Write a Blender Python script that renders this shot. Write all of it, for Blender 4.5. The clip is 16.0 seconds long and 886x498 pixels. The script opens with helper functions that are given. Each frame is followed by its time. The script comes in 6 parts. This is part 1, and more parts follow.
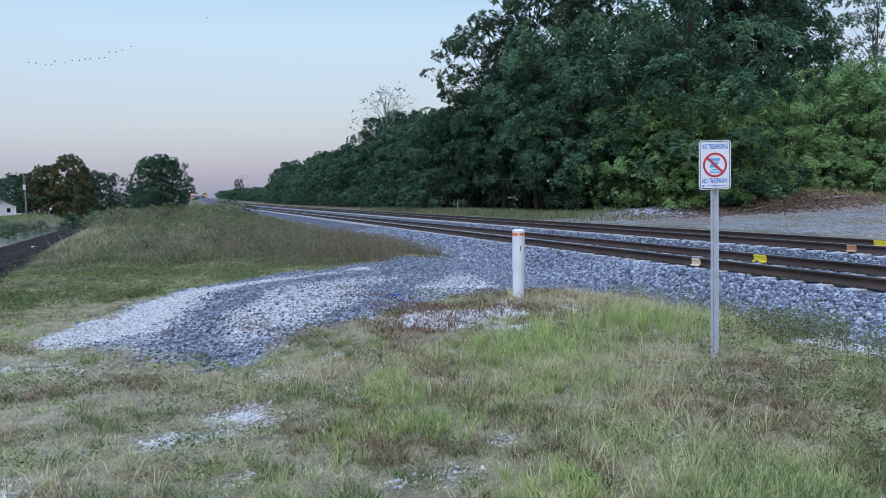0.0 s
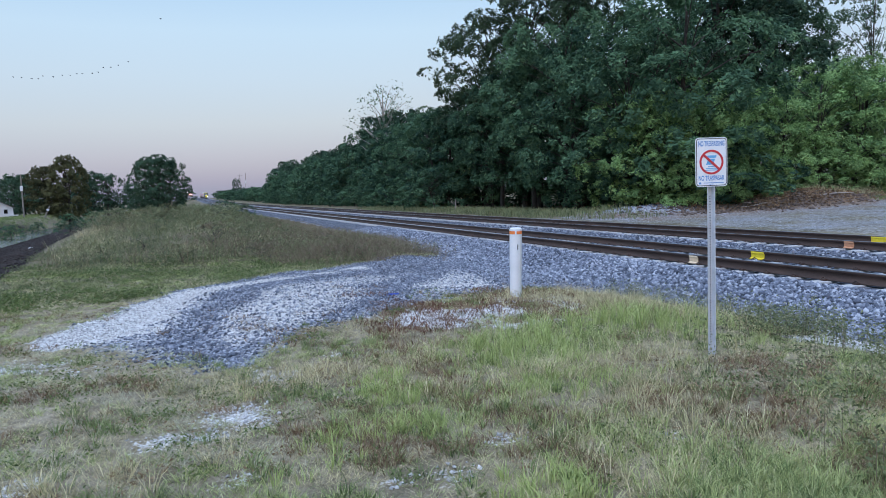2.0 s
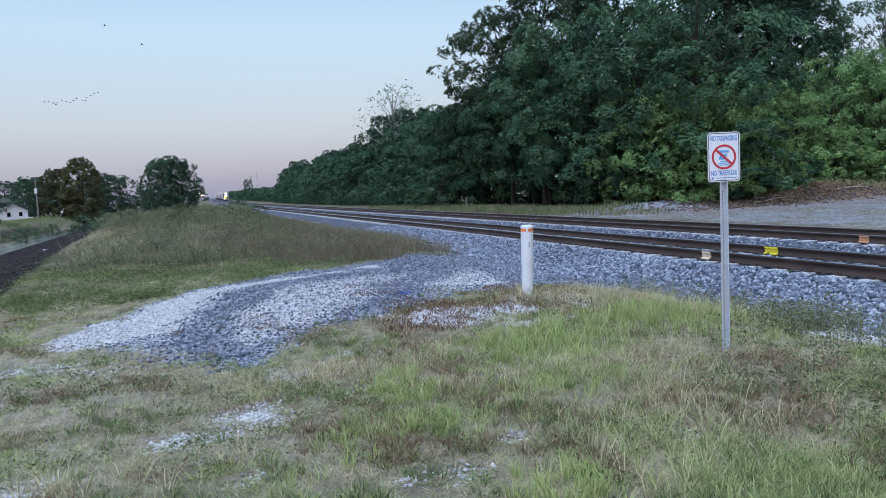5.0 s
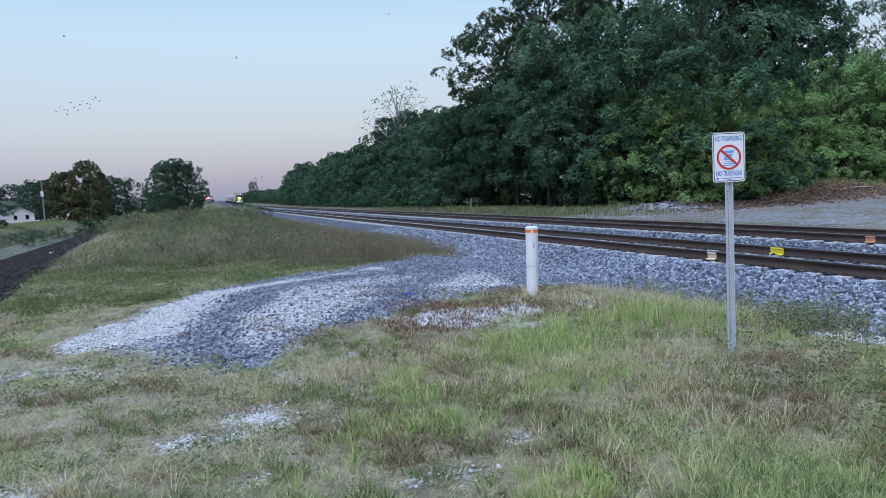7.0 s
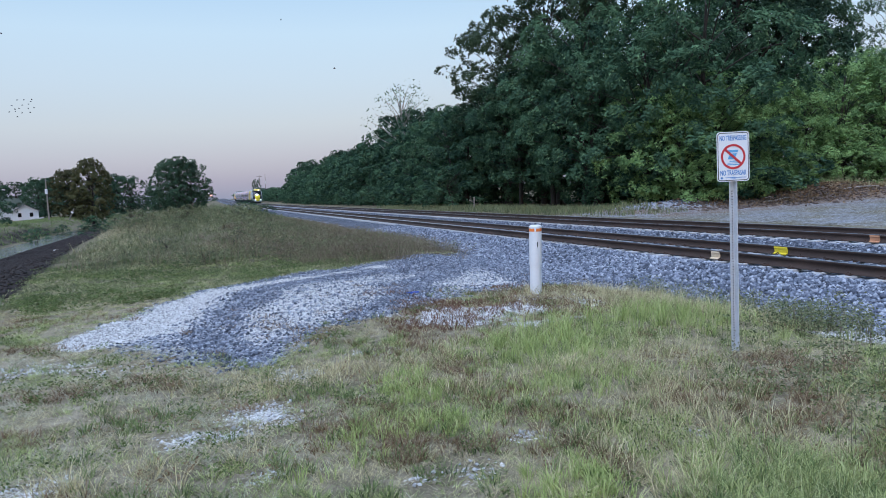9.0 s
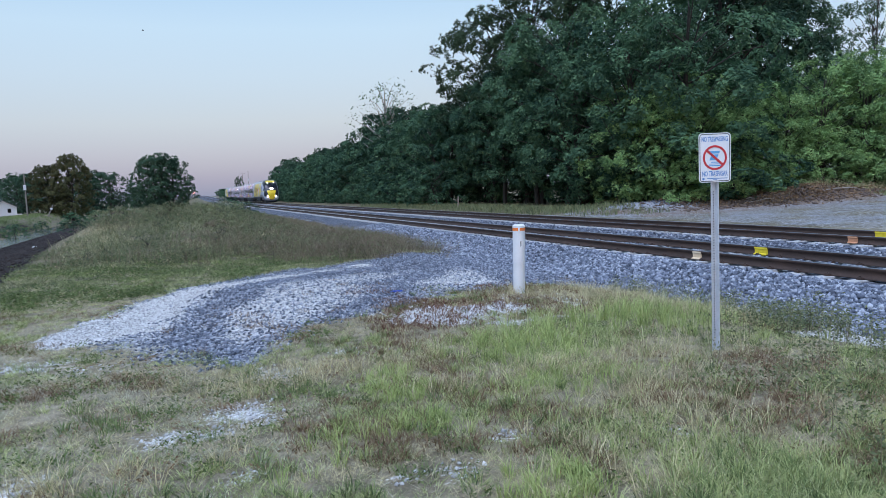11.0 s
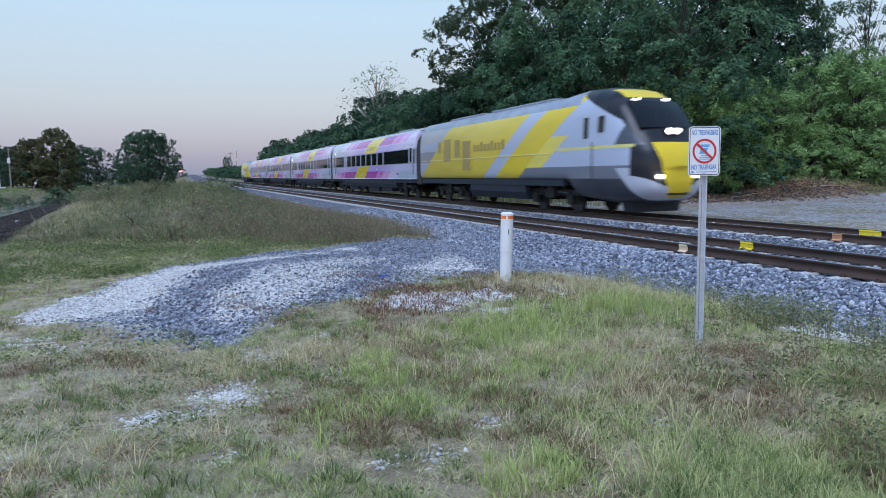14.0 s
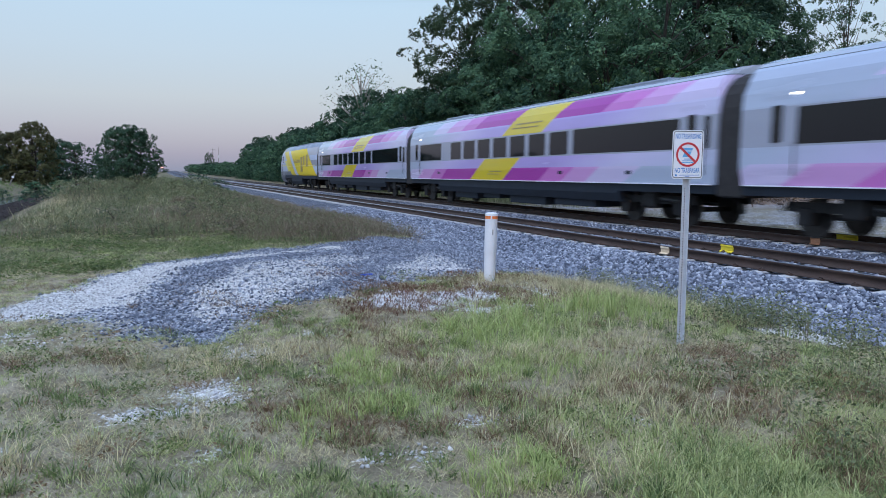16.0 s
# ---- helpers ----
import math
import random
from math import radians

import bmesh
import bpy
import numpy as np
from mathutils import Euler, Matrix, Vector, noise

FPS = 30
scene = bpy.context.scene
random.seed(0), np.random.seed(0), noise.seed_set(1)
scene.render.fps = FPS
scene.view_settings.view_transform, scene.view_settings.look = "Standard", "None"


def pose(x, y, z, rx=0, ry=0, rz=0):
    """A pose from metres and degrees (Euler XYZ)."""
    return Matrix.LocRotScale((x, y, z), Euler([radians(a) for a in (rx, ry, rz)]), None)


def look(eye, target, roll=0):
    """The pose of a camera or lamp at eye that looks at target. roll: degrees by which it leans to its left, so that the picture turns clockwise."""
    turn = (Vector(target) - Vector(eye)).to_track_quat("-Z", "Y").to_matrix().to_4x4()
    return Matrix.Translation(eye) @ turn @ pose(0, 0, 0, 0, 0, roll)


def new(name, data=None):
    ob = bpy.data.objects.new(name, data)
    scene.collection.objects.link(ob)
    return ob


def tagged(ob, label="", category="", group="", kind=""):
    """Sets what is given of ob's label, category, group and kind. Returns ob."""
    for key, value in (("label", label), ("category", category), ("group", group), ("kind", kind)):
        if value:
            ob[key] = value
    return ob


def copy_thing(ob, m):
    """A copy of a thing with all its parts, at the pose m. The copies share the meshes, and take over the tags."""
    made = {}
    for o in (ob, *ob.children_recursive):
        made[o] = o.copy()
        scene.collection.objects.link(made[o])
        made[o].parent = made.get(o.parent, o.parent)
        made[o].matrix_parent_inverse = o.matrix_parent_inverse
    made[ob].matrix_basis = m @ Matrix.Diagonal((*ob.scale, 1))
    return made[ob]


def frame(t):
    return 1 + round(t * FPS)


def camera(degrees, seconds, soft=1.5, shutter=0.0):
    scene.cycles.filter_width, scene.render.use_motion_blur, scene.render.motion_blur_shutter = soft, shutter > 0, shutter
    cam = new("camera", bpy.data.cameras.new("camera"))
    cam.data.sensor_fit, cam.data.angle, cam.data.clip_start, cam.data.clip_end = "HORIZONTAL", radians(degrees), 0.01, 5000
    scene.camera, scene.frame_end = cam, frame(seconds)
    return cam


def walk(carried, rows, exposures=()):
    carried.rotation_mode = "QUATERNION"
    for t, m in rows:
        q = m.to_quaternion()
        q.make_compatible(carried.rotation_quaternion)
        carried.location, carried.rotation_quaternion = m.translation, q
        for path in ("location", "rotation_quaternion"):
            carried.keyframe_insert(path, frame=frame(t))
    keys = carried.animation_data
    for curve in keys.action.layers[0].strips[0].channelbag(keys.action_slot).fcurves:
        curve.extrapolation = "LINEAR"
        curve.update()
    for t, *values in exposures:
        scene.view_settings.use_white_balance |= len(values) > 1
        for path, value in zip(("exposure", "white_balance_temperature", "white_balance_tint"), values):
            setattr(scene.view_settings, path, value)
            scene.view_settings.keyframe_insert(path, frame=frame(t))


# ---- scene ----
# ---- camera and its walk ----
cam = camera(65.04, 16.0, soft=0.5, shutter=0.22)
WALK = [
    (0, pose(-0.000, -0.000, 1.600, 85.303, 1.894, -20.226)),
    (0.5, pose(-0.001, 0.003, 1.599, 85.301, 1.887, -20.359)),
    (1, pose(0.004, 0.004, 1.602, 85.302, 1.963, -20.523)),
    (1.5, pose(0.013, 0.005, 1.602, 85.262, 2.088, -20.534)),
    (2, pose(0.023, 0.012, 1.599, 85.200, 2.217, -20.397)),
    (2.5, pose(0.020, 0.013, 1.597, 85.156, 2.306, -20.191)),
    (3, pose(0.017, 0.009, 1.599, 85.098, 2.416, -19.981)),
    (3.5, pose(0.017, 0.012, 1.599, 85.057, 2.496, -19.824)),
    (4, pose(0.024, 0.016, 1.598, 85.034, 2.628, -19.695)),
    (6.5, pose(0.018, 0.016, 1.595, 85.229, 2.961, -19.299)),
    (7, pose(0.020, 0.011, 1.595, 85.236, 3.020, -19.151)),
    (7.5, pose(0.019, 0.011, 1.597, 85.230, 3.060, -18.986)),
    (8, pose(0.016, 0.007, 1.597, 85.201, 3.064, -18.843)),
    (8.5, pose(0.013, 0.010, 1.598, 85.152, 3.003, -18.808)),
    (9, pose(0.011, 0.006, 1.599, 85.122, 2.900, -18.891)),
    (11.5, pose(0.015, 0.013, 1.598, 84.890, 2.271, -20.515)),
    (12, pose(0.013, 0.019, 1.597, 84.698, 1.962, -20.741)),
    (12.5, pose(0.017, 0.020, 1.597, 84.391, 1.666, -20.862)),
    (13, pose(0.016, 0.017, 1.595, 84.083, 1.374, -20.867)),
    (13.5, pose(0.027, 0.020, 1.595, 83.829, 1.090, -20.852)),
    (14, pose(0.024, 0.026, 1.596, 83.788, 0.810, -21.052)),
    (14.5, pose(0.011, 0.018, 1.598, 83.791, 0.513, -21.250)),
    (15, pose(0.000, 0.014, 1.599, 83.782, 0.271, -21.553)),
    (15.5, pose(-0.005, 0.018, 1.596, 83.746, 0.120, -21.924)),
    (16, pose(-0.005, 0.018, 1.596, 83.754, 0.015, -22.403)),
]

walk(cam, WALK, [(0, 0.0), (13.6, 0.0), (14.6, -0.06), (16, -0.08)])

# ---- world, sun and exposure ----
SUN_ELEVATION, SUN_AZIMUTH = radians(3.0), radians(195.0)
world = bpy.data.worlds.new("dusk_sky")
scene.world = world
world.use_nodes = True
wt = world.node_tree
wt.nodes.clear()
w_out = wt.nodes.new("ShaderNodeOutputWorld")
w_bg = wt.nodes.new("ShaderNodeBackground")
w_sky = wt.nodes.new("ShaderNodeTexSky")
w_sky.sky_type, w_sky.sun_disc = "NISHITA", False
w_sky.sun_elevation, w_sky.sun_rotation = SUN_ELEVATION, SUN_AZIMUTH
w_tc = wt.nodes.new("ShaderNodeTexCoord")
w_sep = wt.nodes.new("ShaderNodeSeparateXYZ")
w_ramp = wt.nodes.new("ShaderNodeValToRGB")
w_mix = wt.nodes.new("ShaderNodeMix")
w_mix.data_type = "RGBA"
w_mix.inputs["Factor"].default_value = 0.94
wt.links.new(w_tc.outputs["Generated"], w_sep.inputs[0])
wt.links.new(w_sep.outputs["Z"], w_ramp.inputs["Fac"])
els = w_ramp.color_ramp.elements
SKY = [(0.0, (0.257, 0.325, 0.484)), (0.025, (0.293, 0.345, 0.536)), (0.06, (0.383, 0.433, 0.618)), (0.10, (0.464, 0.537, 0.690)), (0.16, (0.487, 0.611, 0.793)), (0.22, (0.492, 0.660, 0.865)),
       (0.30, (0.374, 0.581, 0.855)), (0.55, (0.276, 0.463, 0.762)), (1.0, (0.217, 0.374, 0.639))]
els[0].position, els[0].color = SKY[0][0], (*SKY[0][1], 1)
els[1].position, els[1].color = SKY[-1][0], (*SKY[-1][1], 1)
for p, c in SKY[1:-1]:
    els.new(p).color = (*c, 1)
wt.links.new(w_sky.outputs["Color"], w_mix.inputs["A"])
wt.links.new(w_ramp.outputs["Color"], w_mix.inputs["B"])
wt.links.new(w_mix.outputs["Result"], w_bg.inputs["Color"])
w_bg.inputs["Strength"].default_value = 1.0
wt.links.new(w_bg.outputs["Background"], w_out.inputs["Surface"])

sun = new("sun", bpy.data.lights.new("sun", "SUN"))
sun.data.energy, sun.data.angle, sun.data.color = 3.1, radians(45), (0.75, 0.84, 1.12)
sun.matrix_world = look((-9, -8, 21), (0, 0, 0))


# ---- materials ----
class Sock:
    """A socket with arithmetic, to write masks as plain sums."""

    def __init__(self, tree, out):
        self.tree, self.out = tree, out

    def op(self, kind, other=None, third=None):
        n = self.tree.nodes.new("ShaderNodeMath")
        n.operation = kind
        for i, v in enumerate((self, other, third)):
            if isinstance(v, Sock):
                self.tree.links.new(v.out, n.inputs[i])
            elif v is not None:
                n.inputs[i].default_value = v
        return Sock(self.tree, n.outputs[0])

    def __add__(self, o):
        return self.op("ADD", o)

    def __sub__(self, o):
        return self.op("SUBTRACT", o)

    def __mul__(self, o):
        return self.op("MULTIPLY", o)

    def __gt__(self, o):
        return self.op("GREATER_THAN", o)

    def __lt__(self, o):
        return self.op("LESS_THAN", o)

    def abs(self):
        return self.op("ABSOLUTE")

    def clamp(self):
        return self.op("MAXIMUM", 0.0).op("MINIMUM", 1.0)

    def step(self, a, b):
        return ((self - a) * (1.0 / (b - a))).clamp()


class Mat:
    def __init__(self, name, rough=0.8, metal=0.0, spec=0.5):
        self.m = bpy.data.materials.new(name)
        self.m.use_nodes = True
        self.t = self.m.node_tree
        self.b = self.t.nodes["Principled BSDF"]
        self.b.inputs["Roughness"].default_value = rough
        self.b.inputs["Metallic"].default_value = metal
        self.b.inputs["Specular IOR Level"].default_value = spec
        self.tc = self.t.nodes.new("ShaderNodeTexCoord")
        self.geo = self.t.nodes.new("ShaderNodeNewGeometry")

    def xyz(self, world=False):
        n = self.t.nodes.new("ShaderNodeSeparateXYZ")
        self.t.links.new(self.geo.outputs["Position"] if world else self.tc.outputs["Object"], n.inputs[0])
        return [Sock(self.t, o) for o in n.outputs]

    def noise(self, scale, detail=3.0, world=False, stretch=None, rough=0.55):
        n = self.t.nodes.new("ShaderNodeTexNoise")
        n.inputs["Scale"].default_value, n.inputs["Detail"].default_value, n.inputs["Roughness"].default_value = scale, detail, rough
        src = self.geo.outputs["Position"] if world else self.tc.outputs["Object"]
        if stretch:
            mp = self.t.nodes.new("ShaderNodeMapping")
            mp.inputs["Scale"].default_value = stretch
            self.t.links.new(src, mp.inputs["Vector"])
            src = mp.outputs["Vector"]
        self.t.links.new(src, n.inputs["Vector"])
        return Sock(self.t, n.outputs["Fac"])

    def cells(self, scale, world=True, what="Color"):
        n = self.t.nodes.new("ShaderNodeTexVoronoi")
        n.inputs["Scale"].default_value = scale
        self.t.links.new(self.geo.outputs["Position"] if world else self.tc.outputs["Object"], n.inputs["Vector"])
        if what == "Color":
            s = self.t.nodes.new("ShaderNodeSeparateColor")
            self.t.links.new(n.outputs["Color"], s.inputs[0])
            return Sock(self.t, s.outputs[0])
        return Sock(self.t, n.outputs["Distance"])

    def island(self):
        return Sock(self.t, self.geo.outputs["Random Per Island"])

    def random(self):
        n = self.t.nodes.new("ShaderNodeObjectInfo")
        return Sock(self.t, n.outputs["Random"])

    def attr(self, name):
        n = self.t.nodes.new("ShaderNodeAttribute")
        n.attribute_name = name
        return Sock(self.t, n.outputs["Fac"])

    def mix(self, fac, a, b):
        n = self.t.nodes.new("ShaderNodeMix")
        n.data_type = "RGBA"
        for key, v in (("Factor", fac), ("A", a), ("B", b)):
            if isinstance(v, Sock):
                self.t.links.new(v.out, n.inputs[key])
            elif key == "Factor":
                n.inputs[key].default_value = v
            else:
                n.inputs[key].default_value = (*v, 1)
        return Sock(self.t, n.outputs["Result"])

    def ramp(self, fac, stops, constant=False):
        n = self.t.nodes.new("ShaderNodeValToRGB")
        e = n.color_ramp.elements
        if constant:
            n.color_ramp.interpolation = "CONSTANT"
        e[0].position, e[0].color = stops[0][0], (*stops[0][1], 1)
        e[1].position, e[1].color = stops[-1][0], (*stops[-1][1], 1)
        for p, c in stops[1:-1]:
            e.new(p).color = (*c, 1)
        self.t.links.new(fac.out, n.inputs["Fac"])
        return Sock(self.t, n.outputs["Color"])

    def put(self, key, v):
        if isinstance(v, Sock):
            self.t.links.new(v.out, self.b.inputs[key])
        else:
            self.b.inputs[key].default_value = (*v, 1) if isinstance(v, tuple) else v
        return self

    def color(self, v):
        return self.put("Base Color", v)

    def bump(self, height, strength=0.5, distance=0.02):
        n = self.t.nodes.new("ShaderNodeBump")
        n.inputs["Strength"].default_value, n.inputs["Distance"].default_value = strength, distance
        self.t.links.new(height.out, n.inputs["Height"])
        self.t.links.new(n.outputs["Normal"], self.b.inputs["Normal"])
        return self


def plain(name, a, b, scale=8.0, rough=0.7, metal=0.0, bump=0.0, fine=40.0, stretch=None, world=False):
    """Two tones of one surface, broken by a coarse and a fine grain."""
    m = Mat(name, rough, metal)
    coarse, grain = m.noise(scale, 4, world, stretch), m.noise(fine, 2, world, stretch)
    m.color(m.mix((coarse * 0.75 + grain * 0.45 - 0.1).step(0.25, 0.75), a, b))
    if bump:
        m.bump(coarse * 0.4 + grain, bump, 0.01)
    return m.m


def leaf_material(name, dark, light, tip, island_mix=0.5, patch=0.45):
    m = Mat(name, 0.7, 0.0, 0.12)
    tone = m.noise(patch, 3, True) * 1.1 + m.island() * island_mix - 0.25 + (m.random() - 0.5) * 0.3
    c = m.mix(tone.step(0.15, 0.85), dark, light)
    c = m.mix(m.island().step(0.86, 1.0) * 0.7, c, tip)
    m.color(c)
    tr = m.t.nodes.new("ShaderNodeBsdfTranslucent")
    ms = m.t.nodes.new("ShaderNodeMixShader")
    ms.inputs[0].default_value = 0.22
    m.t.links.new(c.out, tr.inputs["Color"])
    m.t.links.new(m.b.outputs[0], ms.inputs[1])
    m.t.links.new(tr.outputs[0], ms.inputs[2])
    m.t.links.new(ms.outputs[0], m.t.nodes["Material Output"].inputs["Surface"])
    return m.m


def glow(name, color, strength):
    m = Mat(name, 0.4)
    m.color((0.8, 0.8, 0.8)).put("Emission Color", color).put("Emission Strength", strength)
    return m.m


def ground_material():
    m = Mat("ground_soil_and_turf", 0.95, 0, 0.2)
    gravel, white, soil, dry, rust = (m.attr(k) for k in ("gravel", "white", "soil", "dry", "rust"))
    n1, n2, n3 = m.noise(1.3, 4, True), m.noise(9, 4, True), m.noise(55, 3, True)
    turf = m.mix((n1 * 0.4 + n2 * 0.5 + n3 * 0.4 - 0.15).step(0.3, 0.72), (0.045, 0.040, 0.022), (0.30, 0.255, 0.165))
    straw = m.mix((n2 * 0.6 + n3 * 0.6 - 0.1).step(0.3, 0.75), (0.17, 0.14, 0.095), (0.52, 0.45, 0.33))
    c = m.mix((dry + (n1 - 0.5) * 0.8 + (n2 - 0.5) * 0.8).clamp(), turf, straw)
    c = m.mix((rust + (n2 - 0.5) * 0.9).step(0.3, 0.8), c, m.mix(n3.step(0.3, 0.7), (0.13, 0.075, 0.045), (0.26, 0.17, 0.11)))
    stone = m.ramp(m.cells(26), [(0.0, (0.10, 0.11, 0.13)), (0.5, (0.27, 0.28, 0.31)), (1.0, (0.52, 0.53, 0.56))])
    c = m.mix((gravel + (n2 - 0.5) * 0.9 + (n3 - 0.5) * 0.5).step(0.35, 0.65), c, stone)
    lime = m.mix((n2 * 0.4 + n3 * 0.8 - 0.1).step(0.3, 0.7), (0.40, 0.39, 0.38), (0.80, 0.79, 0.77))
    c = m.mix((white + (n2 - 0.5) * 1.1 + (n3 - 0.5) * 1.2).step(0.4, 0.7), c, lime)
    mud = m.mix((n1 * 0.5 + n2 * 0.6).step(0.3, 0.8), (0.010, 0.008, 0.008), (0.048, 0.036, 0.032))
    c = m.mix((soil + (n2 - 0.5) * 0.5).step(0.35, 0.65), c, mud)
    m.color(c)
    m.bump(m.cells(26, True, "Distance") * 0.6 + n3 * 0.6 + n2, 0.7, 0.03)
    return m.m


def ballast_material():
    m = Mat("crushed_granite", 0.9, 0, 0.3)
    n = m.noise(60, 3, True)
    big = m.noise(0.35, 3, True)
    c = m.ramp((m.island() * 0.95 + (n - 0.5) * 0.25 + (big - 0.5) * 0.4).clamp(), [(0.0, (0.05, 0.06, 0.08)), (0.3, (0.12, 0.138, 0.18)), (0.7, (0.24, 0.268, 0.325)), (1.0, (0.48, 0.51, 0.57))])
    m.color(c).bump(n, 0.3, 0.01)
    return m.m


def bed_material():
    m = Mat("ballast_bed", 0.95, 0, 0.2)
    n = m.noise(20, 4, True)
    c = m.ramp((m.cells(17) * 0.8 + (n - 0.5) * 0.7).clamp(), [(0.0, (0.03, 0.034, 0.046)), (0.5, (0.13, 0.142, 0.175)), (1.0, (0.36, 0.38, 0.43))])
    m.color(c).bump(m.cells(17, True, "Distance") + n * 0.5, 1.0, 0.05)
    return m.m


def rail_material():
    m = Mat("rusty_rail_steel", 0.6, 0.3)
    x, y, z = m.xyz()
    n, f = m.noise(6, 4, True, (1, 0.2, 1)), m.noise(60, 3, True)
    c = m.mix((n * 0.6 + f * 0.5).step(0.35, 0.75), (0.028, 0.018, 0.015), (0.090, 0.053, 0.039))
    head = Sock(m.t, m.geo.outputs["Normal"])
    up = m.t.nodes.new("ShaderNodeSeparateXYZ")
    m.t.links.new(head.out, up.inputs[0])
    head = (Sock(m.t, up.outputs[2]) > 0.7) * (z > 0.17)
    m.color(m.mix(head, c, (0.36, 0.36, 0.38))).put("Metallic", head * 0.9 + 0.05).put("Roughness", head * -0.35 + 0.7)
    m.bump(f, 0.2, 0.005)
    return m.m


GROUND, STONE, BED, RAIL = ground_material(), ballast_material(), bed_material(), rail_material()
CONCRETE = plain("weathered_concrete", (0.36, 0.36, 0.36), (0.60, 0.60, 0.60), 3, 0.9, 0, 0.3)
BARK = plain("grey_brown_bark", (0.022, 0.019, 0.016), (0.065, 0.056, 0.047), 3, 0.95, 0, 0.8, 25, (4, 4, 1))
PALE_BARK = plain("bleached_dead_wood", (0.26, 0.24, 0.22), (0.44, 0.41, 0.38), 4, 0.9, 0, 0.4)
LEAF = leaf_material("broad_green_leaves", (0.025, 0.064, 0.044), (0.13, 0.245, 0.125), (0.21, 0.33, 0.165), 0.2, 0.55)
LEAF_LIGHT = leaf_material("young_green_leaves", (0.10, 0.185, 0.075), (0.37, 0.58, 0.21), (0.45, 0.63, 0.26), 0.16, 0.55)
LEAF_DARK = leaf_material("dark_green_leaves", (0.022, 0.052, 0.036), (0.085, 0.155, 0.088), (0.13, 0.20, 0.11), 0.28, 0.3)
LEAF_OLIVE = leaf_material("olive_brown_leaves", (0.05, 0.055, 0.026), (0.12, 0.125, 0.055), (0.16, 0.13, 0.07))
NEEDLE = leaf_material("pine_needles", (0.022, 0.042, 0.026), (0.06, 0.10, 0.05), (0.09, 0.12, 0.06))
GRASS = leaf_material("green_grass_blades", (0.085, 0.115, 0.04), (0.49, 0.54, 0.23), (0.74, 0.70, 0.45), 0.9, 2.2)
GRASS_FRESH = leaf_material("fresh_green_grass_blades", (0.13, 0.175, 0.055), (0.47, 0.55, 0.21), (0.76, 0.72, 0.41), 0.9, 2.2)
GRASS_DARK = leaf_material("dark_green_grass_blades", (0.05, 0.09, 0.033), (0.25, 0.32, 0.13), (0.45, 0.45, 0.24), 0.9, 2.2)
GRASS_PALE = leaf_material("pale_bluish_grass_blades", (0.24, 0.26, 0.17), (0.62, 0.62, 0.46), (0.78, 0.74, 0.58), 0.9, 2.2)
GRASS_DRY = leaf_material("straw_coloured_grass", (0.20, 0.165, 0.09), (0.70, 0.62, 0.37), (0.82, 0.76, 0.52), 0.9, 2.2)
WEED = leaf_material("drab_roadside_weeds", (0.065, 0.09, 0.045), (0.24, 0.265, 0.135), (0.36, 0.33, 0.22), 0.8)
WEED_BROWN = leaf_material("withered_brown_weeds", (0.09, 0.07, 0.05), (0.25, 0.20, 0.14), (0.35, 0.29, 0.21), 0.8)
GALV = plain("galvanised_steel", (0.44, 0.48, 0.53), (0.62, 0.66, 0.71), 10, 0.5, 0.25, 0.05, 80)
PVC = plain("white_plastic_pipe", (0.68, 0.70, 0.73), (0.80, 0.81, 0.83), 3, 0.4, 0, 0.03)
ORANGE = plain("orange_reflective_band", (0.72, 0.16, 0.03), (0.85, 0.24, 0.06), 6, 0.45)
YELLOW_PAINT = plain("yellow_marking_paint", (0.62, 0.48, 0.02), (0.80, 0.66, 0.05), 12, 0.7)
CREAM_PAINT = plain("faded_cream_paint", (0.62, 0.47, 0.30), (0.74, 0.62, 0.45), 12, 0.8)
ORANGE_PAINT = plain("faded_orange_paint", (0.48, 0.22, 0.12), (0.60, 0.32, 0.18), 12, 0.8)
SIGN_WHITE = plain("white_sign_sheeting", (0.74, 0.77, 0.82), (0.80, 0.82, 0.86), 5, 0.35)
SIGN_BLUE = plain("blue_sign_ink", (0.04, 0.19, 0.50), (0.07, 0.25, 0.58), 20, 0.5)
SIGN_SKY = plain("light_blue_sign_ink", (0.10, 0.36, 0.66), (0.14, 0.42, 0.72), 20, 0.5)
SIGN_RED = plain("red_sign_ink", (0.50, 0.025, 0.04), (0.60, 0.04, 0.05), 20, 0.5)
SIGN_BLACK = plain("black_sign_ink", (0.02, 0.022, 0.03), (0.04, 0.042, 0.05), 20, 0.5)
WATER = Mat("still_ditch_water", 0.08, 0, 0.9)
WATER.color((0.035, 0.04, 0.035)).bump(WATER.noise(5, 3, True), 0.7, 0.06)
WATER = WATER.m


# ---- mesh helpers ----
def np_mesh(name, verts, faces, material, smooth=False):
    """A mesh from arrays: all faces have one number of corners."""
    me = bpy.data.meshes.new(name)
    verts, faces = np.asarray(verts, np.float32), np.asarray(faces, np.int32)
    n, k = faces.shape
    me.vertices.add(len(verts))
    me.vertices.foreach_set("co", verts.ravel())
    me.loops.add(n * k)
    me.loops.foreach_set("vertex_index", faces.ravel())
    me.polygons.add(n)
    me.polygons.foreach_set("loop_start", np.arange(n, dtype=np.int32) * k)
    me.update(calc_edges=True)
    me.materials.append(material)
    if smooth:
        me.polygons.foreach_set("use_smooth", np.ones(n, bool))
    return me


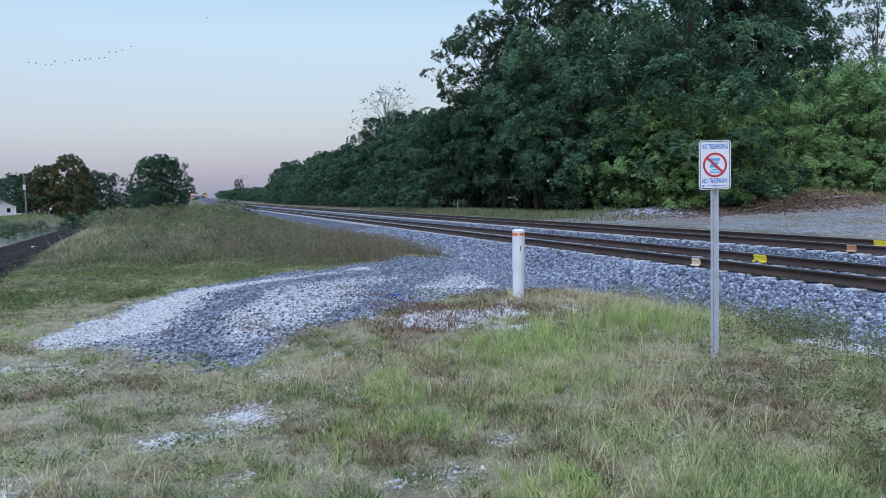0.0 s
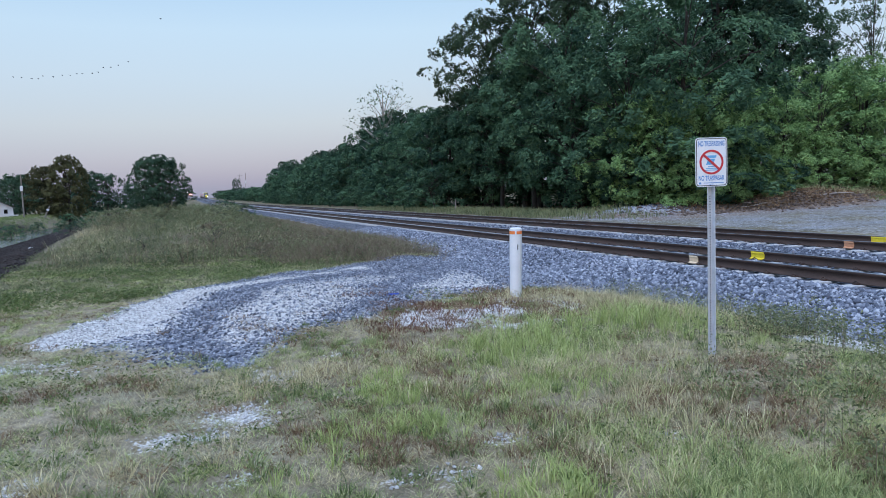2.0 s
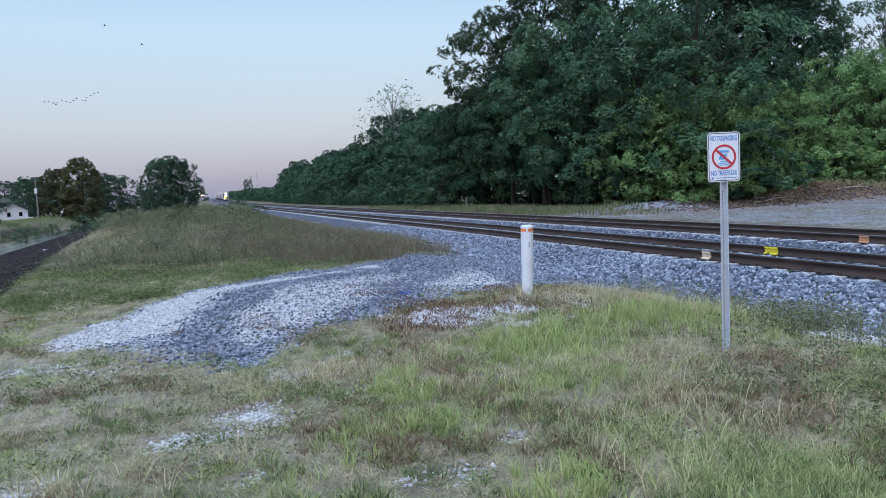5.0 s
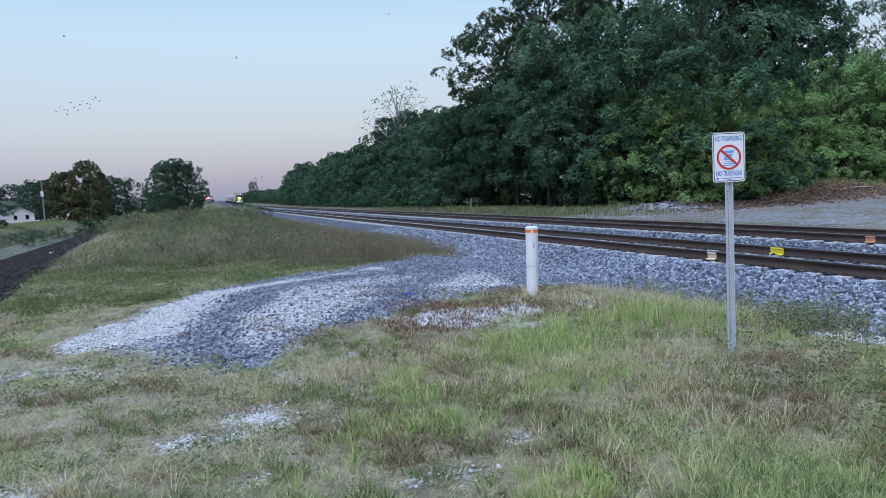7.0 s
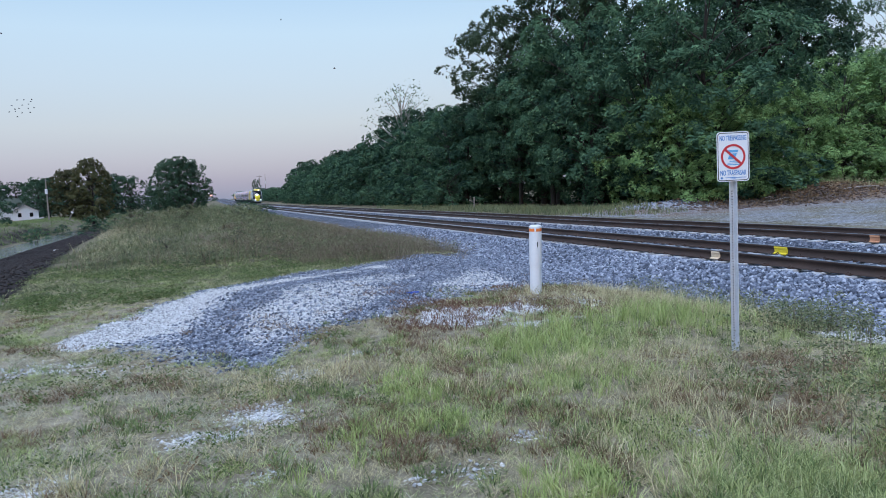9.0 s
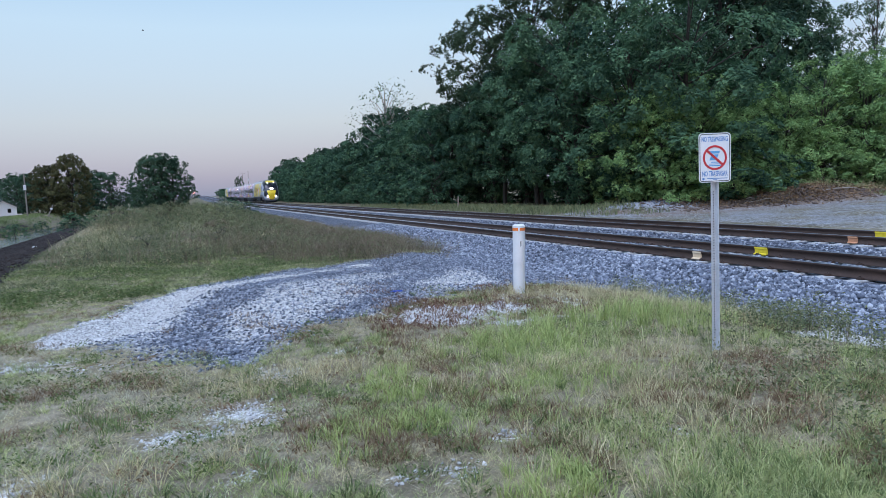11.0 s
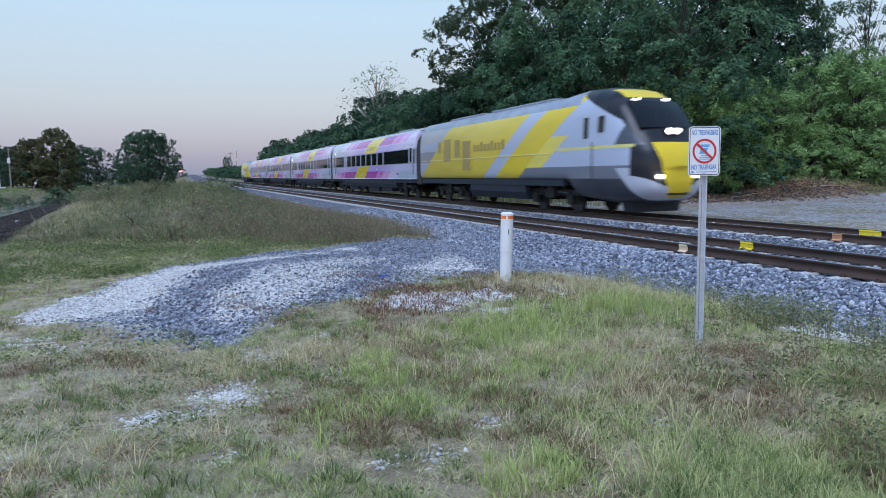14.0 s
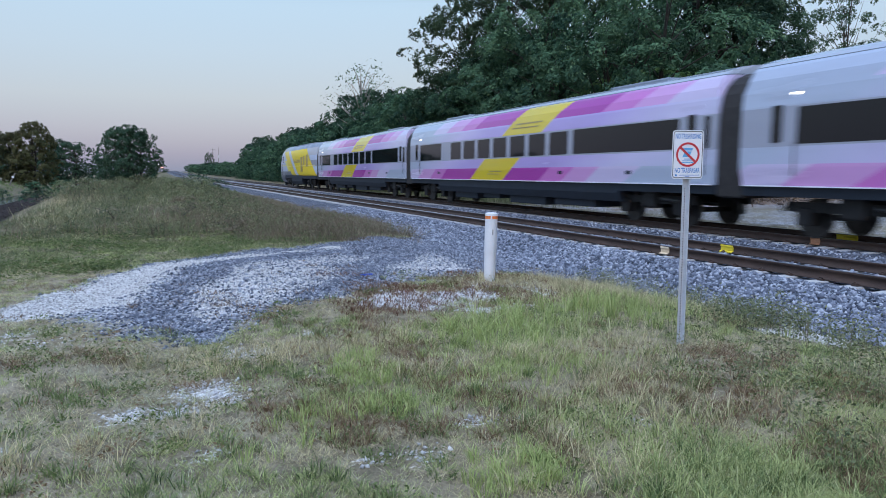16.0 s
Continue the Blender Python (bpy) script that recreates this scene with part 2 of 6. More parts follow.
def part(name, bm, material, parent=None, label="", smooth=False):
    """Links a bmesh, or a finished mesh, as one object under a thing or a part."""
    if isinstance(bm, bmesh.types.BMesh):
        me = bpy.data.meshes.new(name)
        bm.normal_update()
        bm.to_mesh(me)
        bm.free()
        me.materials.append(material)
        if smooth:
            me.polygons.foreach_set("use_smooth", np.ones(len(me.polygons), bool))
    else:
        me = bm
    ob = new(name, me)
    if parent is not None:
        ob.parent = parent
    if label:
        ob["label"] = label
    return ob


def box(x0, x1, y0, y1, z0, z1, bevel=0.0, bm=None):
    bm = bm or bmesh.new()
    r = bmesh.ops.create_cube(bm, size=1, matrix=Matrix.Translation(((x0 + x1) / 2, (y0 + y1) / 2, (z0 + z1) / 2)) @ Matrix.Diagonal((x1 - x0, y1 - y0, z1 - z0, 1)))
    if bevel:
        edges = list({e for v in r["verts"] for e in v.link_edges})
        bmesh.ops.bevel(bm, geom=edges, offset=bevel, segments=2, affect="EDGES", profile=0.5)
    return bm


def rod(points, radius, sides=8, bm=None, taper=None, caps=True):
    """A tube along points, its radius running to taper."""
    bm = bm or bmesh.new()
    pts = [Vector(p) for p in points]
    rings = []
    for i, p in enumerate(pts):
        d = (pts[min(i + 1, len(pts) - 1)] - pts[max(i - 1, 0)]).normalized()
        u = d.cross(Vector((0, 0, 1)) if abs(d.z) < 0.9 else Vector((1, 0, 0))).normalized()
        v = d.cross(u)
        f = i / max(1, len(pts) - 1)
        r = radius if taper is None else radius + (taper - radius) * f
        rings.append([bm.verts.new(p + (u * math.cos(a) + v * math.sin(a)) * r) for a in (2 * math.pi * k / sides for k in range(sides))])
    for a, b in zip(rings, rings[1:]):
        for k in range(sides):
            bm.faces.new((a[k], b[k], b[(k + 1) % sides], a[(k + 1) % sides]))
    if caps:
        bm.faces.new(rings[0])
        bm.faces.new(rings[-1][::-1])
    return bm


def prism(outline, y0, y1, bm=None):
    """An outline in x and z, drawn out along y."""
    bm = bm or bmesh.new()
    a = [bm.verts.new((x, y0, z)) for x, z in outline]
    b = [bm.verts.new((x, y1, z)) for x, z in outline]
    n = len(outline)
    for i in range(n):
        bm.faces.new((a[i], a[(i + 1) % n], b[(i + 1) % n], b[i]))
    bm.faces.new(a[::-1])
    bm.faces.new(b)
    return bm


def thing(name, m, label, category, group="", kind=""):
    ob = new(name)
    ob.matrix_world = m
    return tagged(ob, label, category, group, kind)


def lattice(x, y, seed):
    h = np.sin(x * 127.1 + y * 311.7 + seed * 74.7) * 43758.5453
    return h - np.floor(h)


def value_noise(x, y, scale, seed=0, octaves=3):
    """Smooth noise from 0 to 1 over the plan."""
    out, amp, total = 0.0, 1.0, 0.0
    for o in range(octaves):
        u, v = x / scale, y / scale
        i, j = np.floor(u), np.floor(v)
        f, g = u - i, v - j
        f, g = f * f * (3 - 2 * f), g * g * (3 - 2 * g)
        a = lattice(i, j, seed + o) * (1 - f) + lattice(i + 1, j, seed + o) * f
        b = lattice(i, j + 1, seed + o) * (1 - f) + lattice(i + 1, j + 1, seed + o) * f
        out, total = out + amp * (a * (1 - g) + b * g), total + amp
        amp, scale = amp * 0.5, scale * 0.5
    return out / total


def ease(x, a, b):
    t = np.clip((x - a) / (b - a), 0, 1)
    return t * t * (3 - 2 * t)


# ---- the lie of the land ----
RAIL_TOP = 0.03
NEAR_TRACK, FAR_TRACK = 10.9, 15.65
TIE_TOP = RAIL_TOP - 0.19
DRIFT = 0.033  # the ditch leaves the line by so much a metre
APRON = [(-1.3, 9.2), (-1.2, 11.0), (-0.3, 13.2), (1.7, 14.7), (3.9, 16.2), (6.2, 18.5), (8.6, 23.0), (8.9, 11.0), (7.2, 10.4), (4.6, 10.3), (3.0, 9.9), (2.1, 8.5), (1.2, 8.0), (0.3, 7.3), (-0.5, 8.0)]


def climb(y):
    """The railway rises gently on its way to the far crossing."""
    return 1.15e-5 * np.clip(np.asarray(y, float) - 90, 0, 560) ** 2


def inside(x, y, poly):
    """Distance into a polygon, negative outside it."""
    best, flag = np.full(np.shape(x), 1e9), np.zeros(np.shape(x), bool)
    for (ax, ay), (bx, by) in zip(poly, poly[1:] + poly[:1]):
        dx, dy = bx - ax, by - ay
        t = np.clip(((x - ax) * dx + (y - ay) * dy) / (dx * dx + dy * dy), 0, 1)
        best = np.minimum(best, np.hypot(x - ax - t * dx, y - ay - t * dy))
        cross = ((ay > y) != (by > y)) & (x < (bx - ax) * (y - ay) / (by - ay + 1e-12) + ax)
        flag ^= cross
    return np.where(flag, best, -best)


def height(x, y):
    x, y = np.asarray(x, float), np.asarray(y, float)
    bump = (value_noise(x, y, 2.2, 5) - 0.5) * 0.10 + (value_noise(x, y, 0.5, 9, 2) - 0.5) * 0.03
    z = -0.05 - 0.30 * ease(x, 4.8, 7.8) + bump
    # the grassy bank beside the line
    bank = ease(y, 16.0, 36.0) * ease(x, 6.0, 0.5) * ease(x, -5.6 - 0.03 * y, -1.2 - 0.03 * y)
    bank_h = 0.62 * (1 - 0.95 * ease(y, 80, 150))
    z = z + bank * (bank_h + (value_noise(x, y, 6, 3) - 0.5) * 0.25)
    # the heap of stone on the apron
    heap = np.exp(-(((x - 1.3) / 1.9) ** 2 + ((y - 11.3) / 2.2) ** 2))
    z = z + 0.16 * heap
    # the ditch
    left, u = ease(y, 12, 24), x + DRIFT * np.clip(y - 25, 0, 700)
    z = z - left * 1.5 * ease(u, -4.2, -11.5) * (1 - 0.95 * ease(u, -15.8, -19.5))
    z = z - left * 0.2 * ease(u, -12.2, -12.8) * (1 - ease(u, -15.4, -16.0))
    # the ballast bed lies on its own formation
    z = np.where((x > 8.6) & (x < 18.0), -0.55, z)
    # beyond the line
    far = ease(x, 17.6, 19.5)
    z = np.where(x >= 18.0, -0.30 + 0.12 * far + bump + 0.35 * ease(x, 30, 44) * ease(y, 62, 40), z)
    z = z + climb(y) * ease(x, -1, 8) * ease(x, 70, 32)
    mound = np.exp(-(((x - 27) / 5.0) ** 2 + ((y - 34.5) / 1.8) ** 2)) * 0.45 + np.exp(-(((x - 36) / 4.0) ** 2 + ((y - 33) / 2.5) ** 2)) * 0.7
    return z + mound


def ridge(x, y):
    """Dark crests of coarse stone across the apron."""
    n = (value_noise(x, y, 0.9, 33) - 0.5) * 0.6
    a = np.exp(-((x - np.interp(y, [7.5, 9.5, 12.0, 14.0, 15.5], [0.1, -0.1, 0.9, 2.6, 4.4]) + n) / 0.42) ** 2)
    b = np.exp(-((x - np.interp(y, [8.0, 9.8, 11.5, 13.5], [1.6, 2.6, 3.3, 4.8]) + n) / 0.45) ** 2)
    c = ease(y, 12.0, 14.5) * 0.8
    return np.maximum(np.maximum(a, b), np.maximum(c, ease(x, 4.5, 6.0)))


def zones(x, y):
    u = x + DRIFT * np.clip(y - 25, 0, 700)
    n = value_noise(x, y, 1.4, 21)
    n2 = value_noise(x, y, 0.5, 22)
    edge = inside(x, y, APRON) + (n - 0.5) * 0.8 + (n2 - 0.5) * 0.6
    gravel = np.clip(edge / 0.5 + 0.4, 0, 1)
    upper = inside(x, y, [(-1.66, 9.03), (-1.43, 10.73), (-0.37, 12.87), (0.6, 13.5), (1.69, 14.2), (2.95, 14.9), (4.55, 15.9), (3.83, 14.6), (3.0, 14.2), (1.8, 13.5), (0.94, 12.66), (0.07, 11.21), (-0.36, 9.22), (-1.21, 8.95)]) + (n - 0.5) * 0.6 + (n2 - 0.5) * 0.9
    white = np.clip(upper / 0.5 + 0.35, 0, 0.95)
    middle = np.clip(inside(x, y, APRON) / 0.6 - 0.2, 0, 1)
    white = np.maximum(white, 0.62 * middle * (1 - ease(ridge(x, y), 0.25, 0.7)) * ease(y, 16, 12))
    for px, py, rx, ry, a in ((-0.1, 5.05, 0.30, 0.22, 1.1), (0.22, 5.45, 0.30, 0.28, 1.0), (0.45, 5.12, 0.14, 0.12, 1.0), (0.24, 4.13, 0.22, 0.12, 1.0), (1.99, 4.08, 0.26, 0.12, 1.0), (2.5, 4.6, 0.28, 0.18, 0.9), (0.8, 6.9, 0.30, 0.45, 1.1),
                              (0.55, 6.55, 0.25, 0.3, 0.9), (1.4, 7.1, 0.4, 0.3, 0.8), (-1.1, 4.4, 0.25, 0.3, 1.0), (-1.9, 8.1, 0.7, 0.5, 0.9), (-3.0, 8.0, 1.0, 0.7, 0.8), (-2.4, 6.6, 0.8, 0.6, 0.6), (-1.2, 7.7, 0.7, 0.4, 0.6), (1.3, 3.7, 0.3, 0.12, 0.8), (2.9, 3.75, 0.25, 0.12, 0.7),
                              (3.3, 8.4, 1.4, 0.9, 1.4), (6.7, 5.5, 0.7, 0.5, 1.5), (7.3, 5.9, 0.6, 0.3, 1.4), (5.9, 16.6, 0.9, 0.25, 0.9), (4.9, 19.4, 0.5, 0.6, 1.0), (-4.0, 10.2, 0.9, 0.5, 0.6)):
        white = np.maximum(white, 0.52 * a * np.clip(1.3 - np.hypot((x - px) / rx, (y - py) / ry) + (n2 - 0.5) * 2.6, 0, 1))
    lot = ease(x, 18.2, 19.5) * ease(y, 37, 33) * ease(x, 46, 38)
    gravel = np.maximum(gravel, np.where((x > 8.0) & (x < 18.6), 1.0, 0.0))
    lot = lot * (1 - np.exp(-(((x - 36) / 5.5) ** 2 + ((y - 33) / 2.6) ** 2)))
    pile = np.exp(-(((x - 26) / 4.0) ** 2 + ((y - 34.0) / 1.8) ** 2))
    gravel = np.maximum(gravel, np.maximum(lot * (0.25 + 0.45 * n), ease(pile, 0.3, 0.6)))
    white = np.maximum(white, lot * (0.06 + 0.36 * (1 - n)))
    soil = ease(x, -3.6 - 0.085 * (y - 20), -4.4 - 0.085 * (y - 20)) * ease(u, -13.6, -12.6) * ease(y, 12, 16) * ease(y, 150, 110)
    soil = np.maximum(soil, 0.8 * ease(u, -15.6, -16.2) * ease(u, -18.9, -17.8) * (0.3 + 0.9 * n) * ease(y, 55, 62) * ease(y, 125, 105))
    dry = 0.45 - 0.3 * ease(y, 13.5, 15.5) + 0.3 * ease(x, 0.5, -2.5) * ease(y, 14, 10) + 0.2 * ease(y, 13.5, 15.0) * ease(y, 17.5, 16) - 0.35 * ease(y, 16.5, 20)
    dry = np.where(x < -14, 0.15, dry)
    rust = np.clip(1.2 - np.hypot((x - 3.4) / 1.3, (y - 8.9) / 1.0), 0, 1) * 0.8
    rust = np.maximum(rust, 0.75 * ease(x, 19.5, 21) * ease(y, 37, 34) * ease(y, 22, 30))
    return dict(gravel=gravel, white=white, soil=soil, dry=dry, rust=rust)


def grid_lines(*spans):
    return np.unique(np.round(np.concatenate([np.arange(a, b, s) for a, b, s in spans]), 3))


def build_ground():
    xs = grid_lines((-3000, -400, 400), (-400, -60, 40), (-60, -22, 4), (-22, -6, 0.5), (-6, 8.6, 0.16), (8.6, 18.4, 0.7), (18.4, 45, 0.6), (45, 100, 6), (100, 400, 50), (400, 3001, 400))
    ys = grid_lines((-300, -20, 40), (-20, 2, 2), (2, 20, 0.16), (20, 45, 0.5), (45, 110, 1.2), (110, 220, 8), (220, 600, 40), (600, 4601, 400))
    gx, gy = np.meshgrid(xs, ys)
    gz = height(gx, gy)
    nx, ny = len(xs), len(ys)
    i = np.arange(nx * ny).reshape(ny, nx)
    faces = np.stack([i[:-1, :-1], i[:-1, 1:], i[1:, 1:], i[1:, :-1]], -1).reshape(-1, 4)
    me = np_mesh("ground", np.stack([gx, gy, gz], -1).reshape(-1, 3), faces, GROUND, True)
    for key, val in zones(gx, gy).items():
        me.attributes.new(key, "FLOAT", "POINT").data.foreach_set("value", np.asarray(val, np.float32).ravel())
    tagged(new("ground", me), "rough verge of patchy turf, gravel and dark soil", "ground", kind="structure")


build_ground()
water = box(-15.6, -12.6, 20, 700, -1.9, -1.62)
for v in water.verts:
    v.co.x -= DRIFT * (v.co.y - 25)
tagged(part("water", water, WATER), "narrow strip of still grey ditch water", "water", kind="structure")


# ---- the railway ----
RAIL_FORM = [(-0.07, 0.0), (0.07, 0.0), (0.07, 0.012), (0.012, 0.03), (0.009, 0.13), (0.034, 0.145), (0.036, 0.176), (0.028, 0.186), (-0.028, 0.186), (-0.036, 0.176), (-0.034, 0.145), (-0.009, 0.13), (-0.012, 0.03), (-0.07, 0.012)]


def build_bed():
    """The bed of crushed stone under both tracks."""
    top = TIE_TOP - 0.035
    form = [(6.9, -0.70), (7.5, -0.42), (8.5, -0.30), (9.3, top), (12.4, top), (13.0, top - 0.10), (13.6, top - 0.10), (14.1, top), (17.2, top), (18.0, -0.34), (18.9, -0.62)]
    ys = grid_lines((-60, 0, 3), (0, 45, 0.3), (45, 110, 1.5), (110, 700, 20), (700, 4600, 150))
    xs = np.concatenate([np.linspace(a[0], b[0], max(2, int((b[0] - a[0]) / 0.18)), endpoint=False) for a, b in zip(form, form[1:])] + [[form[-1][0]]])
    zs = np.interp(xs, [p[0] for p in form], [p[1] for p in form])
    gx, gy = np.meshgrid(xs, ys)
    gz = zs[None, :] + (value_noise(gx, gy, 0.9, 41) - 0.5) * 0.07 + climb(gy)
    nx, ny = len(xs), len(ys)
    i = np.arange(nx * ny).reshape(ny, nx)
    faces = np.stack([i[:-1, :-1], i[:-1, 1:], i[1:, 1:], i[1:, :-1]], -1).reshape(-1, 4)
    tagged(new("ballast_bed", np_mesh("ballast_bed", np.stack([gx, gy, gz], -1).reshape(-1, 3), faces, BED, True)), "grey crushed stone bed under the two tracks", "track bed", kind="structure")


build_bed()


def build_track(centre, name):
    track = thing(name, pose(centre, 0, 0), "railway track of dark rusty rails on pale concrete ties", "railway track", "tracks", "structure")
    for side in (-0.75, 0.75):
        ys = np.array([-60, 90, *range(110, 700, 20), 4500], float)
        form = np.array(RAIL_FORM)
        n = len(form)
        verts = np.concatenate([np.stack([form[:, 0], np.full(n, y), form[:, 1] + climb(y)], -1) for y in ys])
        faces = [(i * n + k, i * n + (k + 1) % n, (i + 1) * n + (k + 1) % n, (i + 1) * n + k) for i in range(len(ys) - 1) for k in range(n)]
        ob = part("rail", np_mesh("rail", verts, faces, RAIL), RAIL, track, "dark rusty steel rail")
        ob.location = (side, 0, RAIL_TOP - 0.186)
    bm = bmesh.new()
    a = [bm.verts.new(p) for p in ((-1.28, -0.14, -0.2), (1.28, -0.14, -0.2), (1.28, 0.14, -0.2), (-1.28, 0.14, -0.2))]
    b = [bm.verts.new(p) for p in ((-1.26, -0.11, 0), (1.26, -0.11, 0), (1.26, 0.11, 0), (-1.26, 0.11, 0))]
    for i in range(4):
        bm.faces.new((a[i], a[(i + 1) % 4], b[(i + 1) % 4], b[i]))
    bm.faces.new(b)
    tie = bpy.data.meshes.new("tie")
    bm.to_mesh(tie)
    bm.free()
    tie.materials.append(CONCRETE)
    clip = box(-0.14, -0.075, -0.05, 0.05, 0, 0.03)
    box(0.075, 0.14, -0.05, 0.05, 0, 0.03, bm=clip)
    rod([(-0.12, -0.04, 0.035), (-0.09, 0.0, 0.055), (-0.12, 0.04, 0.035)], 0.009, 5, clip)
    rod([(0.12, -0.04, 0.035), (0.09, 0.0, 0.055), (0.12, 0.04, 0.035)], 0.009, 5, clip)
    clip_mesh = bpy.data.meshes.new("rail_clip")
    clip.to_mesh(clip_mesh)
    clip.free()
    clip_mesh.materials.append(RAIL)
    rnd = random.Random(int(centre))
    for k in range(150):
        y = 2.0 + k * 0.61
        ob = new("tie", tie)
        ob.parent, ob.location = track, (rnd.uniform(-0.02, 0.02), y, TIE_TOP + rnd.uniform(-0.008, 0.004))
        ob.rotation_euler = (0, 0, rnd.uniform(-0.008, 0.008))
        if y < 26:
            for side in (-0.75, 0.75):
                c = new("rail_clip", clip_mesh)
                c.parent, c.location = track, (side, y, TIE_TOP)
    bm = bmesh.new()
    for k in range(330):
        y = 2.0 + (150 + k) * 0.61
        box(-1.27, 1.27, y - 0.12, y + 0.12, TIE_TOP - 0.1 + float(climb(y)), TIE_TOP + float(climb(y)), bm=bm)
    tagged(part("far_ties", bm, CONCRETE, track), kind="stuff")


build_track(NEAR_TRACK, "track_1")
build_track(FAR_TRACK, "track_2")


def rail_mark(x, y, length, side, material, label):
    """A painted patch that wraps the web and foot of a rail."""
    ob = thing("rail_mark", pose(x, y, TIE_TOP), label, "rail mark", "painted marks on the rails")
    out = [(side * a, z) for a, z in ((0.0135, 0.128), (0.036, 0.146), (0.0385, 0.174), (0.04, 0.16), (0.042, 0.14), (0.030, 0.125), (0.024, 0.045), (0.075, 0.024), (0.075, 0.008), (0.071, 0.008), (0.0705, 0.014), (0.016, 0.036))]
    part("paint", prism(out if side > 0 else out[::-1], -length / 2, length / 2), material, ob)


rail_mark(NEAR_TRACK - 0.75, 12.0, 0.26, -1, CREAM_PAINT, "faded cream paint patch on the side of a rail")
rail_mark(NEAR_TRACK + 0.75, 11.75, 0.36, -1, YELLOW_PAINT, "bright yellow paint patch on the side of a rail")
rail_mark(FAR_TRACK - 0.75, 12.2, 0.26, -1, ORANGE_PAINT, "faded orange paint patch on the side of a rail")
rail_mark(FAR_TRACK + 0.75, 12.5, 0.6, -1, YELLOW_PAINT, "bright yellow paint patch on the side of a rail")


# ---- sign and marker post ----
def rounded(w, h, r, n=5):
    pts = []
    for cx, cz, a0 in ((w / 2 - r, h / 2 - r, 0), (-w / 2 + r, h / 2 - r, 90), (-w / 2 + r, -h / 2 + r, 180), (w / 2 - r, -h / 2 + r, 270)):
        pts += [(cx + r * math.cos(radians(a0 + 90 * k / n)), cz + r * math.sin(radians(a0 + 90 * k / n))) for k in range(n + 1)]
    return pts


def ring(outer, inner, y0, y1):
    bm = bmesh.new()
    loops = [[bm.verts.new((x, y, z)) for x, z in pts] for y in (y0, y1) for pts in (outer, inner)]
    n = len(outer)
    for a, b in ((0, 1), (1, 3), (3, 2), (2, 0)):
        for i in range(n):
            bm.faces.new((loops[a][i], loops[a][(i + 1) % n], loops[b][(i + 1) % n], loops[b][i]))
    bmesh.ops.recalc_face_normals(bm, faces=bm.faces)
    return bm


def circle(r, n=40, cx=0.0, cz=0.0):
    return [(cx + r * math.cos(2 * math.pi * k / n), cz + r * math.sin(2 * math.pi * k / n)) for k in range(n)]


def letters(text, width, height_m, z, y, material, parent, name="lettering"):
    cu = bpy.data.curves.new("lettering", "FONT")
    cu.body, cu.align_x, cu.align_y, cu.extrude, cu.offset = text, "CENTER", "CENTER", 0.0, 0.022
    tmp = new("lettering_curve", cu)
    bpy.context.view_layer.update()
    me = bpy.data.meshes.new_from_object(tmp.evaluated_get(bpy.context.evaluated_depsgraph_get()))
    bpy.data.objects.remove(tmp)
    co = np.empty(len(me.vertices) * 3, np.float32)
    me.vertices.foreach_get("co", co)
    co = co.reshape(-1, 3)
    lo, hi = co.min(0), co.max(0)
    out = np.zeros_like(co)
    out[:, 0] = (co[:, 0] - (lo[0] + hi[0]) / 2) / (hi[0] - lo[0]) * width
    out[:, 2] = (co[:, 1] - (lo[1] + hi[1]) / 2) / (hi[1] - lo[1]) * height_m + z
    out[:, 1] = y
    me.vertices.foreach_set("co", out.ravel())
    me.materials.clear()
    me.materials.append(material)
    part(name, me, material, parent)


